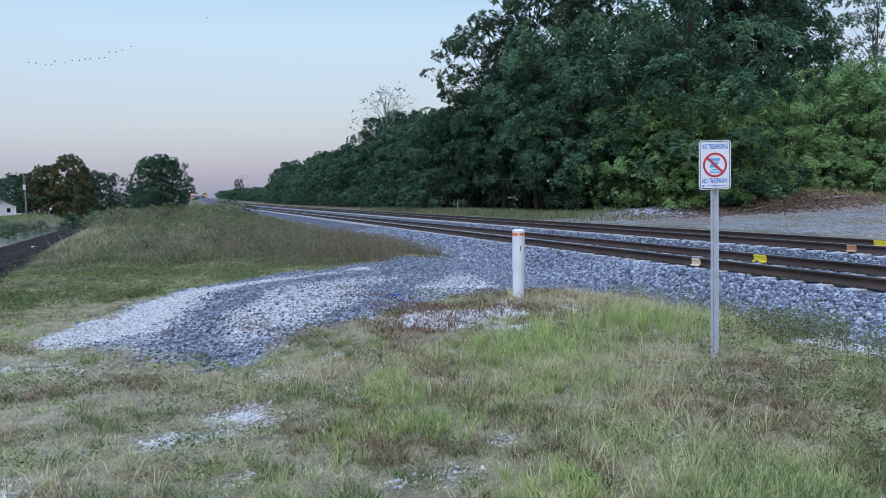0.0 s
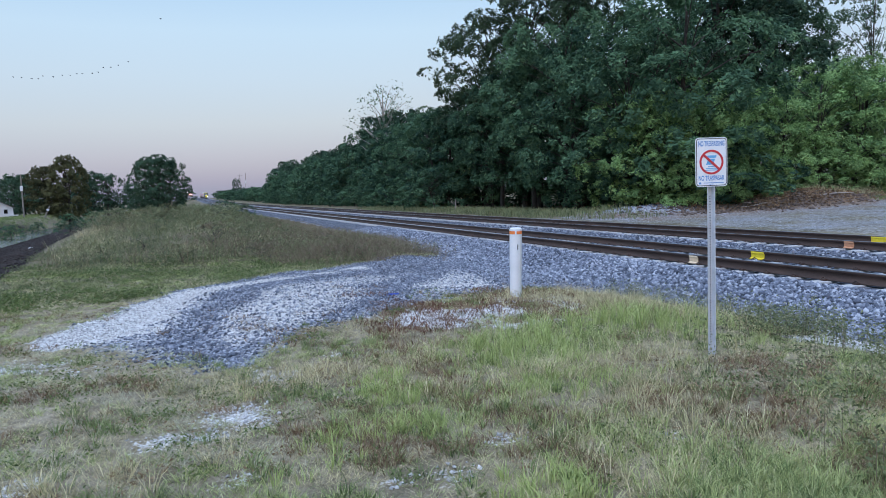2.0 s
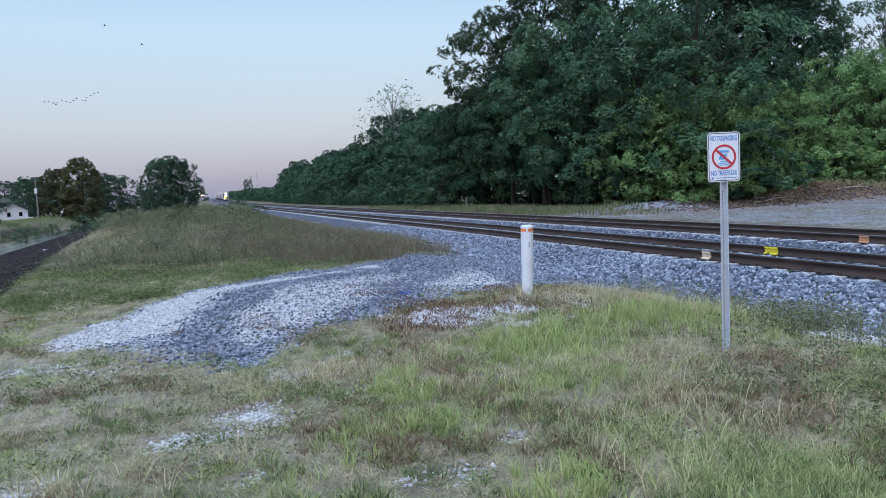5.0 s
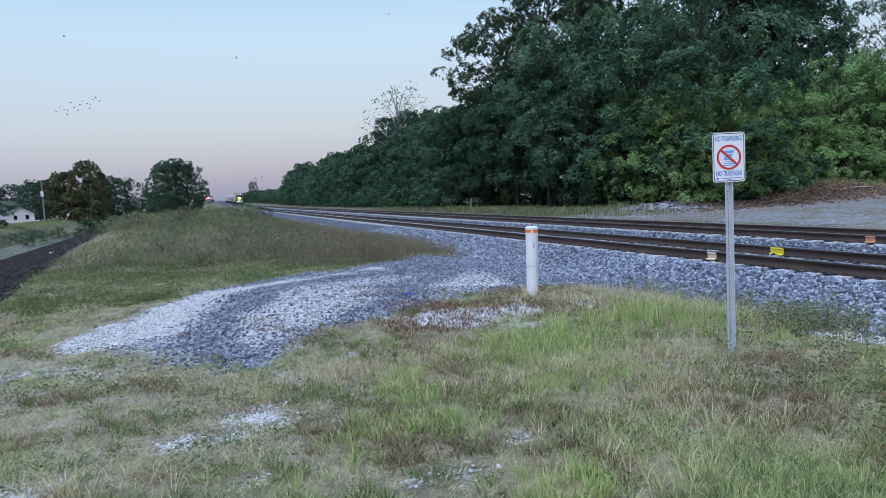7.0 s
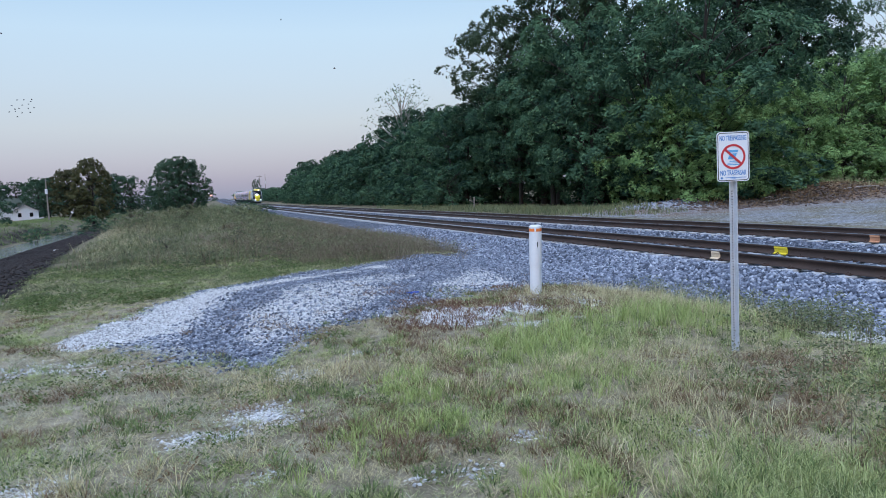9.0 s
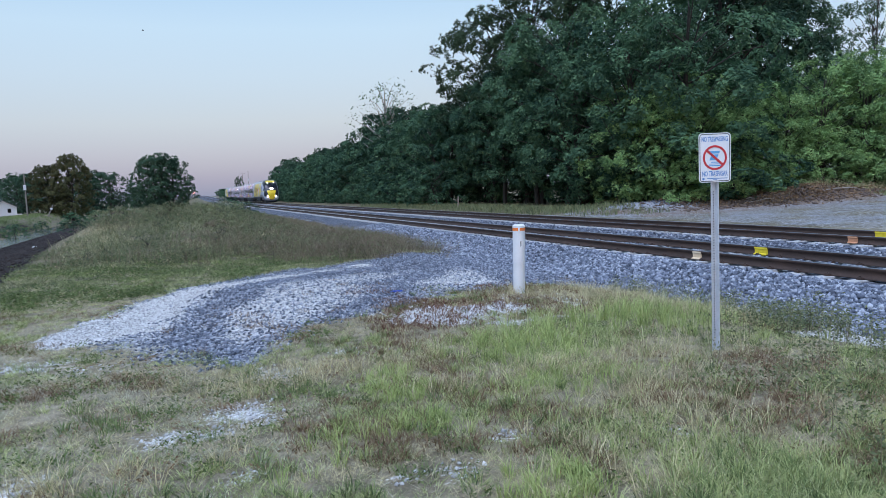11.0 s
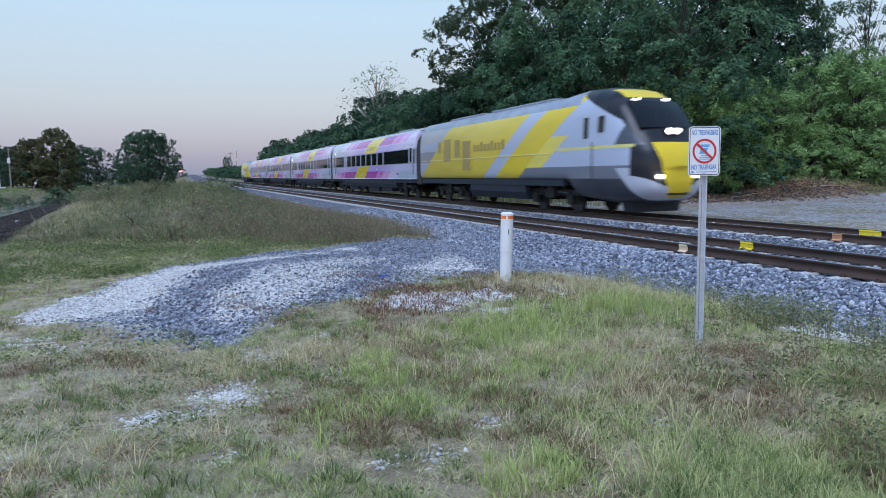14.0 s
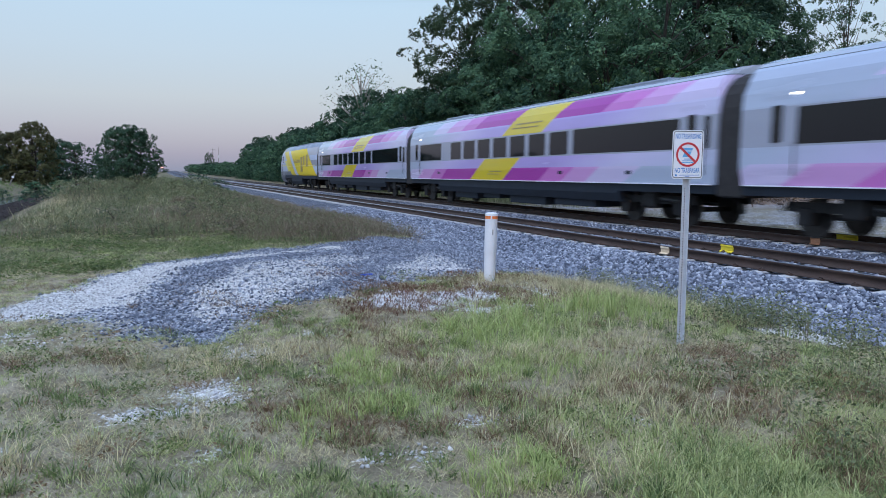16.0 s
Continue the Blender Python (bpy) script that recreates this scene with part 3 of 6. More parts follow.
def build_sign():
    x, y = 4.665, 5.27
    z0 = float(height(x, y))
    s = thing("warning_sign", pose(x, y, z0, 0, 0, -17), "white no-trespassing sign on a galvanised steel post", "sign")
    bm = bmesh.new()
    prof = [(-0.038, 0.0), (-0.030, 0.0), (-0.016, 0.030), (0.016, 0.030), (0.030, 0.0), (0.038, 0.0), (0.038, 0.004), (0.033, 0.004), (0.018, 0.035), (-0.018, 0.035), (-0.033, 0.004), (-0.038, 0.004)]
    lo = [bm.verts.new((a, b, -0.3)) for a, b in prof]
    hi = [bm.verts.new((a, b, 1.94 - z0)) for a, b in prof]
    n = len(prof)
    for i in range(n):
        bm.faces.new((lo[i], lo[(i + 1) % n], hi[(i + 1) % n], hi[i]))
    bm.faces.new(hi)
    bmesh.ops.recalc_face_normals(bm, faces=bm.faces)
    post = part("post", bm, GALV, s, "galvanised channel post with a row of holes")
    post.location.y = 0.004
    hole = bpy.data.meshes.new("post_hole")
    hb = prism(circle(0.0055, 8), 0.0, 0.002)
    hb.to_mesh(hole)
    hb.free()
    hole.materials.append(SIGN_BLACK)
    for k in range(60):
        h = new("post_hole", hole)
        h.parent, h.location = post, (0.0, 0.0285, 0.02 + k * 0.0254)
    zc = 1.768 - z0
    panel = part("panel", prism(rounded(0.305, 0.457, 0.03), -0.003, 0.0), SIGN_WHITE, s, "white aluminium sign panel with rounded corners")
    panel.location = (0, 0, zc)
    part("border", ring(rounded(0.289, 0.441, 0.025), rounded(0.277, 0.429, 0.021), -0.0042, -0.003), SIGN_BLACK, panel, "thin black border line")
    part("red_ring", ring(circle(0.115), circle(0.096), -0.0055, -0.003), SIGN_RED, panel, "red prohibition ring")
    bar = part("red_bar", box(-0.1, 0.1, -0.0058, -0.003, -0.0105, 0.0105), SIGN_RED, panel, "red prohibition bar")
    bar.rotation_euler = (0, radians(42), 0)
    shape = box(-0.06, 0.06, -0.004, -0.003, -0.078, -0.070)
    box(-0.052, 0.052, -0.004, -0.003, -0.062, -0.055, bm=shape)
    box(-0.035, 0.045, -0.004, -0.003, -0.046, -0.038, bm=shape)
    prism([(-0.05, 0.062), (0.05, 0.062), (0.042, 0.038), (-0.042, 0.038)], -0.004, -0.003, shape)
    prism([(-0.03, 0.030), (0.036, 0.030), (0.014, -0.024), (-0.052, -0.024)], -0.004, -0.003, shape)
    part("emblem", shape, SIGN_SKY, panel, "plain blue emblem over track bars")
    letters("NO TRESPASSING", 0.250, 0.048, 0.172, -0.0036, SIGN_BLUE, panel)
    letters("NO TRASPASAR", 0.245, 0.048, -0.148, -0.0036, SIGN_BLUE, panel)
    small = box(-0.075, 0.12, -0.0036, -0.003, -0.196, -0.190)
    box(-0.12, -0.10, -0.0036, -0.003, -0.204, -0.186, bm=small)
    box(-0.02, 0.02, -0.0036, -0.003, -0.208, -0.202, bm=small)
    part("small_print", small, SIGN_BLUE, panel, "line of small blue print")
    for zz in (0.13, -0.20):
        b = part("bolt", prism(circle(0.008, 8), -0.006, -0.003), GALV, panel)
        b.location = (0, -0.002, zz + 0.06 if zz > 0 else zz + 0.03)


build_sign()


def build_pipe():
    x, y = 4.68, 9.52
    s = thing("marker_post", pose(x, y, float(height(x, y)), 0.8, 1.4, 0), "white plastic pipe marker post with an orange band", "marker post")
    part("lower_pipe", rod([(0, 0, -0.3), (0, 0, 0.47)], 0.088, 28), PVC, s, smooth=False)
    bm = rod([(0, 0, 0.45), (0, 0, 0.47), (0, 0, 0.49), (0, 0, 1.02)], 0.094, 28)
    part("sleeve", bm, PVC, s, "wider white upper sleeve")
    part("band", rod([(0, 0, 0.955), (0, 0, 1.01)], 0.0955, 28, caps=False), ORANGE, s, "orange band under the cap")
    cap = rod([(0, 0, 1.0), (0, 0, 1.03)], 0.0965, 28)
    part("cap", rod([(0, 0, 1.03), (0, 0, 1.05)], 0.095, 28, cap, taper=0.07), PVC, s)
    mark = part("small_mark", box(-0.012, 0.012, -0.0985, -0.09, 0.955, 1.0), SIGN_WHITE, s, "tiny pale mark on the band")
    mark.rotation_euler = (0, 0, radians(-26))
    mark = part("scuff", box(-0.006, 0.006, -0.0955, -0.09, 0.72, 0.80), SIGN_BLACK, s, "short dark scrawl")
    mark.rotation_euler = (0, 0, radians(-8))


build_pipe()


# ---- the train ----
COACH_LENGTH, LOCO_LENGTH, PITCH = 24.55, 21.0, 25.4
SECTION = [(1.44, 1.20), (1.53, 1.24), (1.55, 1.7), (1.55, 2.2), (1.545, 2.7), (1.535, 3.2), (1.50, 3.55), (1.42, 3.88), (1.26, 4.14), (1.0, 4.34), (0.62, 4.47), (0.25, 4.52)]
OUTLINE = SECTION + [(-x, z) for x, z in reversed(SECTION)]
WHITE, GREY, YELLOW = (0.43, 0.49, 0.61), (0.17, 0.19, 0.23), (0.72, 0.55, 0.03)


def coach_paint(name, tilt=1.75):
    m = Mat(name, 0.28, 0.0, 0.5)
    x, y, z = m.xyz()
    s = y + (z - 1.25) * tilt
    low, high = z < 1.78, z > 3.62
    stops = [(0.0, WHITE), (0.16, (0.60, 0.52, 0.72)), (0.24, (0.62, 0.33, 0.62)), (0.30, (0.58, 0.18, 0.52)), (0.36, (0.40, 0.045, 0.35)),
             (0.62, (0.42, 0.05, 0.36)), (0.74, (0.58, 0.18, 0.52)), (0.80, (0.62, 0.33, 0.62)), (0.87, (0.60, 0.52, 0.72)), (0.94, WHITE)]
    soft = [(0.0, WHITE), (0.2, (0.58, 0.54, 0.75)), (0.36, (0.44, 0.34, 0.68)), (0.66, (0.46, 0.36, 0.70)), (0.78, (0.58, 0.50, 0.76)), (0.94, WHITE)]
    pos = s * (1.0 / 27.0)
    strong, pale = m.ramp(pos, stops, True), m.ramp(pos, soft)
    band = (low + high).clamp()
    c = m.mix(band, pale, strong)
    c = m.mix((s > 12.9) * (s < 16.3), c, YELLOW)
    c = m.mix((z > 2.2) * (z < 3.16), c, (0.34, 0.365, 0.44))
    c = m.mix((z > 4.22) * (z < 4.25), c, (0.12, 0.13, 0.15))
    c = m.mix((z > 4.25), c, (0.42, 0.46, 0.54))
    dirt = m.noise(0.8, 4, False, (1, 0.4, 2.5))
    c = m.mix(dirt.step(0.45, 0.9) * 0.18, c, (0.20, 0.19, 0.18))
    m.color(c).put("Roughness", dirt * 0.2 + 0.14).put("Coat Weight", 0.5).put("Coat Roughness", 0.08)
    return m.m


def loco_paint():
    m = Mat("locomotive_livery", 0.28, 0.0, 0.3)
    x, y, z = m.xyz()
    s = y + (z - 1.25) * 1.75
    stripe = m.ramp(z * 0.2, [(0.0, WHITE), (0.44, (0.26, 0.27, 0.30)), (0.56, WHITE), (0.66, (0.42, 0.43, 0.46)), (0.9, (0.42, 0.43, 0.46))], True)
    c = m.mix(s > 20.9, WHITE, stripe)
    c = m.mix((s > 11.9) * (s < 20.9), c, YELLOW)
    c = m.mix((s > 8.1) * (s < 10.5), c, YELLOW)
    c = m.mix((s < 8.1) * (z < 1.75), c, GREY)
    # the front: black mask, yellow middle, silver bow
    ax = x.abs()
    bow = ((x * (1 / 1.47)) * (x * (1 / 1.47)) + ((z - 2.5) * (1 / 1.80)) * ((z - 2.5) * (1 / 1.80)))
    c = m.mix((s > 6.75) * (s < 8.1) * (z < 2.95) * (z > 1.75), c, (0.78, 0.66, 0.12))
    dark = (0.012, 0.014, 0.02)
    edge = (z - 2.4) * 1.1 - 0.3 + (z - 3.3).clamp() * 1.25
    c = m.mix((z > 2.4) * ((y - edge - ((z - 3.1) * -1.0).clamp() * 1.7) < 0.0), c, (0.07, 0.085, 0.11))
    c = m.mix((z < 1.3) * (y > -0.1), c, (0.045, 0.052, 0.065))
    c = m.mix((z < 1.66) * ((y - (z - 1.0) * 0.9) < 0.2), c, (0.46, 0.50, 0.58))
    c = m.mix((z < 2.42) * (y < 0.12) * ((z - ax * 0.42) > 0.82), c, dark)
    c = m.mix((z > 2.36) * ((y - edge) < 0.0), c, dark)
    c = m.mix((z > 2.36) * (z < 2.46) * (y > 0.0) * (y < 4.6), c, (0.70, 0.66, 0.20))
    half = (z - 0.85) * 0.24 + 0.46 + (m.noise(7, 2) - 0.5) * 0.16
    c = m.mix((y < 0.6) * (z < 2.5) * (bow < 1.08) * ((ax - half) < 0.0), c, YELLOW)
    c = m.mix((y < 1.9) * (z > 4.10) * (ax < 0.85), c, YELLOW)
    c = m.mix((z < 1.26) * (y > 2.8), c, (0.05, 0.055, 0.065))
    roof = m.mix(m.noise(1.2, 3).step(0.35, 0.7), (0.22, 0.26, 0.33), (0.33, 0.38, 0.46))
    c = m.mix((z > 4.02) * (y > 3.2), c, roof)
    dirt = m.noise(0.9, 4, False, (1, 0.5, 2.0))
    c = m.mix(dirt.step(0.45, 0.9) * 0.2, c, (0.18, 0.17, 0.15))
    m.color(c).put("Roughness", dirt * 0.2 + 0.22).put("Coat Weight", 0.12).put("Coat Roughness", 0.1)
    return m.m


COACH_PAINT, LOCO_PAINT = coach_paint("coach_livery"), loco_paint()
SKIRT = plain("dark_grey_underframe", (0.005, 0.010, 0.018), (0.013, 0.022, 0.036), 2, 0.7)
BOGIE = plain("sooty_bogie_steel", (0.007, 0.007, 0.008), (0.026, 0.025, 0.024), 5, 0.7, 0.2, 0.3)
BELLOWS = plain("black_rubber_bellows", (0.014, 0.013, 0.013), (0.04, 0.037, 0.036), 6, 0.8)
GLASS = Mat("dark_tinted_window", 0.05, 0.0, 0.4)
GLASS.color((0.006, 0.007, 0.010))
GLASS = GLASS.m
STEEL = plain("worn_wheel_steel", (0.035, 0.033, 0.032), (0.10, 0.095, 0.09), 6, 0.45, 0.8)
# Brown for print bars and grilles; on grilles it holds the sunset reflection.
YELLOW_DARK = plain("brown_louvre_panel", (0.26, 0.19, 0.055), (0.40, 0.29, 0.09), 6, 0.4)
ROOF_PANEL = plain("blue_grey_roof_panel", (0.16, 0.19, 0.24), (0.27, 0.31, 0.37), 3, 0.5)
# Colour of a light reflection drawn as a strip on the locomotive.
PALE_REFLECTION = plain("pale_yellow_reflection", (0.72, 0.64, 0.25), (0.80, 0.72, 0.34), 6, 0.3)
HEADLIGHT = glow("headlight_beam_lens", (1.0, 0.93, 0.80), 1500.0)
DITCH_LIGHT = glow("ditch_light_lens", (1.0, 0.95, 0.86), 60.0)
MARKER_LIGHT = glow("marker_light_lens", (1.0, 0.95, 0.86), 14.0)


def wheel_mesh():
    bm = bmesh.new()
    n, rings = 24, []
    for x, r in ((0.0, 0.12), (0.01, 0.38), (0.0, 0.39), (0.0, 0.46), (0.10, 0.465), (0.105, 0.49), (0.13, 0.49), (0.13, 0.12)):
        rings.append([bm.verts.new((x, r * math.cos(2 * math.pi * k / n), r * math.sin(2 * math.pi * k / n))) for k in range(n)])
    for a, b in zip(rings, rings[1:]):
        for k in range(n):
            bm.faces.new((a[k], a[(k + 1) % n], b[(k + 1) % n], b[k]))
    bm.faces.new(rings[0][::-1])
    bm.faces.new(rings[-1])
    bmesh.ops.recalc_face_normals(bm, faces=bm.faces)
    me = bpy.data.meshes.new("wheel")
    bm.to_mesh(me)
    bm.free()
    me.materials.append(STEEL)
    return me


WHEEL = wheel_mesh()


def add_bogie(car, y, base):
    bm = bmesh.new()
    for s in (-1, 1):
        xs = sorted((s * 1.0, s * 1.16))
        prism([(xs[0], 0.62), (xs[1], 0.62), (xs[1], 0.86), (xs[0], 0.86)], y - base / 2 - 0.55, y + base / 2 + 0.55, bm)
        for w in (-base / 2, base / 2):
            xa = sorted((s * 0.98, s * 1.24))
            box(xa[0], xa[1], y + w - 0.2, y + w + 0.2, 0.3, 0.72, 0.03, bm)
            rod([(s * 1.1, y + w * 0.62, 0.62), (s * 1.1, y + w * 0.62, 1.1)], 0.1, 10, bm)
        xa = sorted((s * 1.05, s * 1.3))
        box(xa[0], xa[1], y - 0.32, y + 0.32, 0.5, 1.05, 0.05, bm)
    box(-1.0, 1.0, y - 0.35, y + 0.35, 0.6, 0.95, 0.03, bm)
    bogie = part("bogie", bm, BOGIE, car, "sooty black wheel truck")
    for side in (-1, 1):
        part("damper", rod([(side * 1.28, y - base / 2 - 0.1, 0.72), (side * 1.28, y - base / 2 + 0.75, 0.78)], 0.045, 8), STEEL, bogie, "bare steel damper rod")
        part("brake_hose", rod([(side * 1.22, y + base / 2 + 0.4, 0.9), (side * 1.25, y + base / 2 + 0.6, 0.6), (side * 1.22, y + base / 2 + 0.8, 0.9)], 0.025, 6), BOGIE, bogie)
    for w in (-base / 2, base / 2):
        part("axle", rod([(-0.72, y + w, 0.46), (0.72, y + w, 0.46)], 0.08, 10), BOGIE, bogie)
        for s in (-1, 1):
            ob = new("wheel", WHEEL)
            ob.parent, ob.location = bogie, (s * 0.69, y + w, 0.46)
            ob.rotation_euler = (0, 0, math.pi if s < 0 else 0)


def side_quad(y0, y1, z0, z1, side, proud=0.006, r=0.06):
    """A rounded pane that stands just proud of the body side."""
    bm = bmesh.new()
    pts = []
    for cy, cz, a0 in ((y1 - r, z1 - r, 0), (y0 + r, z1 - r, 90), (y0 + r, z0 + r, 180), (y1 - r, z0 + r, 270)):
        pts += [(cy + r * math.cos(radians(a0 + 30 * k)), cz + r * math.sin(radians(a0 + 30 * k))) for k in range(4)]
    zs, xs = [p[1] for p in SECTION], [p[0] for p in SECTION]
    a = [bm.verts.new((side * (np.interp(z, zs, xs) + proud), y, z)) for y, z in pts]
    b = [bm.verts.new((side * (np.interp(z, zs, xs) - 0.07), y, z)) for y, z in pts]
    n = len(pts)
    bm.faces.new(a)
    for i in range(n):
        bm.faces.new((a[i], b[i], b[(i + 1) % n], a[(i + 1) % n]))
    bmesh.ops.recalc_face_normals(bm, faces=bm.faces)
    return bm


def build_coach(label):
    car = thing("passenger_coach", pose(FAR_TRACK, 300, RAIL_TOP), label, "train coach", "cars of the train")
    L = COACH_LENGTH
    body = prism(OUTLINE, 0.25, 0.25 + L)
    bmesh.ops.bevel(body, geom=[e for e in body.edges if abs(e.verts[0].co.y - e.verts[1].co.y) < 1e-6 and abs(abs(e.verts[0].co.x) + abs(e.verts[1].co.x)) > 0.1 and len(e.link_faces) == 2 and any(len(f.verts) > 8 for f in e.link_faces)], offset=0.08, segments=2, affect="EDGES")
    bmesh.ops.recalc_face_normals(body, faces=body.faces)
    body = part("body", body, COACH_PAINT, car, "white body with pink, violet and yellow diagonal bands")
    sk = prism([(-1.40, 0.62), (1.40, 0.62), (1.49, 0.9), (1.49, 1.24), (-1.49, 1.24), (-1.49, 0.9)], 4.6, L - 4.1)
    part("underframe", sk, SKIRT, car, "dark grey skirt under the floor")
    for y0, y1 in ((0.3, 4.6), (L - 4.1, L + 0.2)):
        part("end_skirt", prism([(-1.47, 0.98), (1.47, 0.98), (1.49, 1.24), (-1.49, 1.24)], y0, y1), SKIRT, car)
    add_bogie(car, 3.3, 2.6)
    add_bogie(car, L - 2.8, 2.6)
    for y0, y1, drop in ((6.2, 8.9, 0.36), (9.6, 12.6, 0.30), (13.6, 15.2, 0.42), (16.0, 18.6, 0.34)):
        part("equipment_box", box(-1.3, 1.3, y0, y1, drop, 0.66, 0.03), SKIRT, car, "dark equipment box under the floor")
    for side in (-1, 1):
        for y0, y1 in ((0.5, 0.72), (1.72, 7.3), (L - 4.6, L - 1.45)):
            part("window_strip", side_quad(y0, y1, 2.25, 3.12, side, 0.004), GLASS, body, "black end strip of the window band")
        y = 7.65
        while y + 1.35 < L - 4.6:
            part("window", side_quad(y, y + 1.28, 2.25, 3.10, side, 0.004), GLASS, body)
            y += 1.62
        for yd in (0.75, L - 1.35):
            door = part("door", side_quad(yd, yd + 0.95, 1.30, 3.45, side, 0.01, 0.05), COACH_PAINT, car)
            part("door_window", side_quad(yd + 0.32, yd + 0.63, 2.3, 3.2, side, 0.016, 0.04), GLASS, door)
            part("handrail", rod([(side * 1.60, yd - 0.1, 1.5), (side * 1.60, yd - 0.1, 2.3)], 0.016, 6), STEEL, door)
        lamp = part("side_light", side_quad(L - 1.46, L - 1.3, 3.43, 3.47, side, 0.012, 0.015), MARKER_LIGHT, car)
        part("kick_line", box(*sorted((side * 1.535, side * 1.556)), 0.4, L + 0.1, 1.225, 1.255), SIGN_WHITE, car, "thin white line along the lower edge")
        for k, (za, zb) in enumerate(((3.56, 3.62), (3.40, 3.45), (1.62, 1.66), (1.50, 1.54))):
            y0 = 14.6 - (za - 1.25) * 1.75 - 1.0
            part("small_print", side_quad(y0, y0 + (2.2 if za > 3 else 1.2), za, zb, side, 0.005, 0.02), YELLOW_DARK, body, "thin bar of small print")
        for yv in (3.9, 8.0, L - 4.4):
            part("vent", side_quad(yv, yv + 0.28, 1.52, 1.64, side, 0.008, 0.02), SKIRT, car)
    for y0 in (3.2, L - 6.4):
        part("roof_unit", box(-0.75, 0.75, y0, y0 + 3.0, 4.38, 4.535, 0.05), ROOF_PANEL, car, "dark flush air-conditioning unit")
    part("bellows", prism([(x * 0.965, 0.9 + (z - 1.2) * 1.02) for x, z in OUTLINE], L + 0.2, L + 1.08), BELLOWS, car, "black rubber gangway bellows")
    return car


def nose_sections():
    """Rings of the locomotive's shell from its tip to the cab's back: y, top, bottom, half width, roundness."""
    rows = [(-0.80, 1.70, 1.20, 0.62), (-0.76, 1.95, 0.95, 0.90), (-0.68, 2.14, 0.80, 1.06), (-0.46, 2.50, 0.66, 1.22), (-0.22, 2.84, 0.55, 1.33), (0.12, 3.26, 0.47, 1.42), (0.46, 3.66, 0.42, 1.475), (0.90, 4.06, 0.39, 1.515), (1.5, 4.40, 0.40, 1.54), (2.3, 4.58, 0.48, 1.55),
            (3.3, 4.63, 0.58, 1.55), (4.0, 4.60, 1.12, 1.55), (5.0, 4.53, 1.14, 1.55), (LOCO_LENGTH, 4.53, 1.14, 1.55)]
    return rows


def build_loco(label):
    car = thing("locomotive", pose(FAR_TRACK, 300, RAIL_TOP), label, "locomotive", "cars of the train")
    rows = nose_sections()
    ys = np.concatenate([np.linspace(-0.8, 5, 68), [LOCO_LENGTH - 0.12, LOCO_LENGTH]])
    ry = [r[0] for r in rows]
    n = 56
    verts = []
    for i, y in enumerate(ys):
        top, bot, w = (np.interp(y, ry, [r[k] for r in rows]) for k in (1, 2, 3))
        if i == len(ys) - 1:
            top, bot, w = top - 0.1, bot + 0.05, w - 0.1
        for k in range(n):
            a = 2 * math.pi * k / n
            c, s = math.cos(a), math.sin(a)
            back = min(1.0, max(0.0, (y - 1.5) / 3.0))
            p = 4.2 + back * (4.5 if s < 0 else -0.3)
            ux, uz = math.copysign(abs(c) ** (2 / p), c), math.copysign(abs(s) ** (2 / p), s)
            wide = w * (1 - 0.09 * max(0, uz) ** 2)
            verts.append((wide * ux, y + 0.25 * (1 - math.cos(ux * 1.2)) * max(0, 1 - (y + 0.8) / 2.5), (top + bot) / 2 + (top - bot) / 2 * uz))
    faces = [(i * n + k, i * n + (k + 1) % n, (i + 1) * n + (k + 1) % n, (i + 1) * n + k) for i in range(len(ys) - 1) for k in range(n)]
    me = bpy.data.meshes.new("body")
    me.from_pydata(verts, [], faces + [tuple(range(n))[::-1], tuple(range((len(ys) - 1) * n, len(ys) * n))])
    me.polygons.foreach_set("use_smooth", np.ones(len(me.polygons), bool))
    me.materials.append(LOCO_PAINT)
    body = part("body", me, LOCO_PAINT, car, "yellow body with white diagonal bands and a black front mask")
    part("underframe", prism([(-1.35, 0.40), (1.35, 0.40), (1.48, 0.7), (1.48, 1.24), (-1.48, 1.24), (-1.48, 0.7)], 7.4, 13.4), SKIRT, car, "dark fuel tank and underframe")
    part("side_sill", prism([(-1.5, 1.0), (1.5, 1.0), (1.5, 1.26), (-1.5, 1.26)], 4.2, LOCO_LENGTH - 0.3), SKIRT, car)
    add_bogie(car, 5.6, 2.8)
    add_bogie(car, LOCO_LENGTH - 4.2, 2.8)
    # windscreen follows the slope of the nose
    bm = bmesh.new()
    pts = []
    for z in np.linspace(2.98, 3.94, 7):
        y = float(np.interp(z, [r[1] for r in rows[:10]], ry[:10]))
        row = []
        for x in np.linspace(-1.0, 1.0, 11):
            xx = x * (1.12 - 0.08 * (z - 2.95))
            row.append(bm.verts.new((xx, y - 0.035 + 0.10 * xx * xx, z + 0.02 - 0.012 * xx * xx)))
        pts.append(row)
    for a, b in zip(pts, pts[1:]):
        for i in range(10):
            bm.faces.new((a[i], a[i + 1], b[i + 1], b[i]))
    part("windscreen", bm, GLASS, body, "dark raked windscreen", True)
    for x, z, r, mat in ((-0.16, 2.86, 0.09, HEADLIGHT), (0.16, 2.86, 0.09, HEADLIGHT)):
        y = float(np.interp(z, [q[1] for q in rows[:10]], ry[:10]))
        lamp = part("headlight", rod([(x, y - 0.02, z), (x, y + 0.3, z)], r, 18), mat, body, "bright white headlight")
        # Added tube that keeps the strong lens from lighting the ground sideways.
        part("beam_tube", ring(circle(0.125, 18), circle(0.10, 18), y - 0.16, y + 0.2), BOGIE, lamp, "black tube added to narrow the headlight beam").location = (x, 0, z)
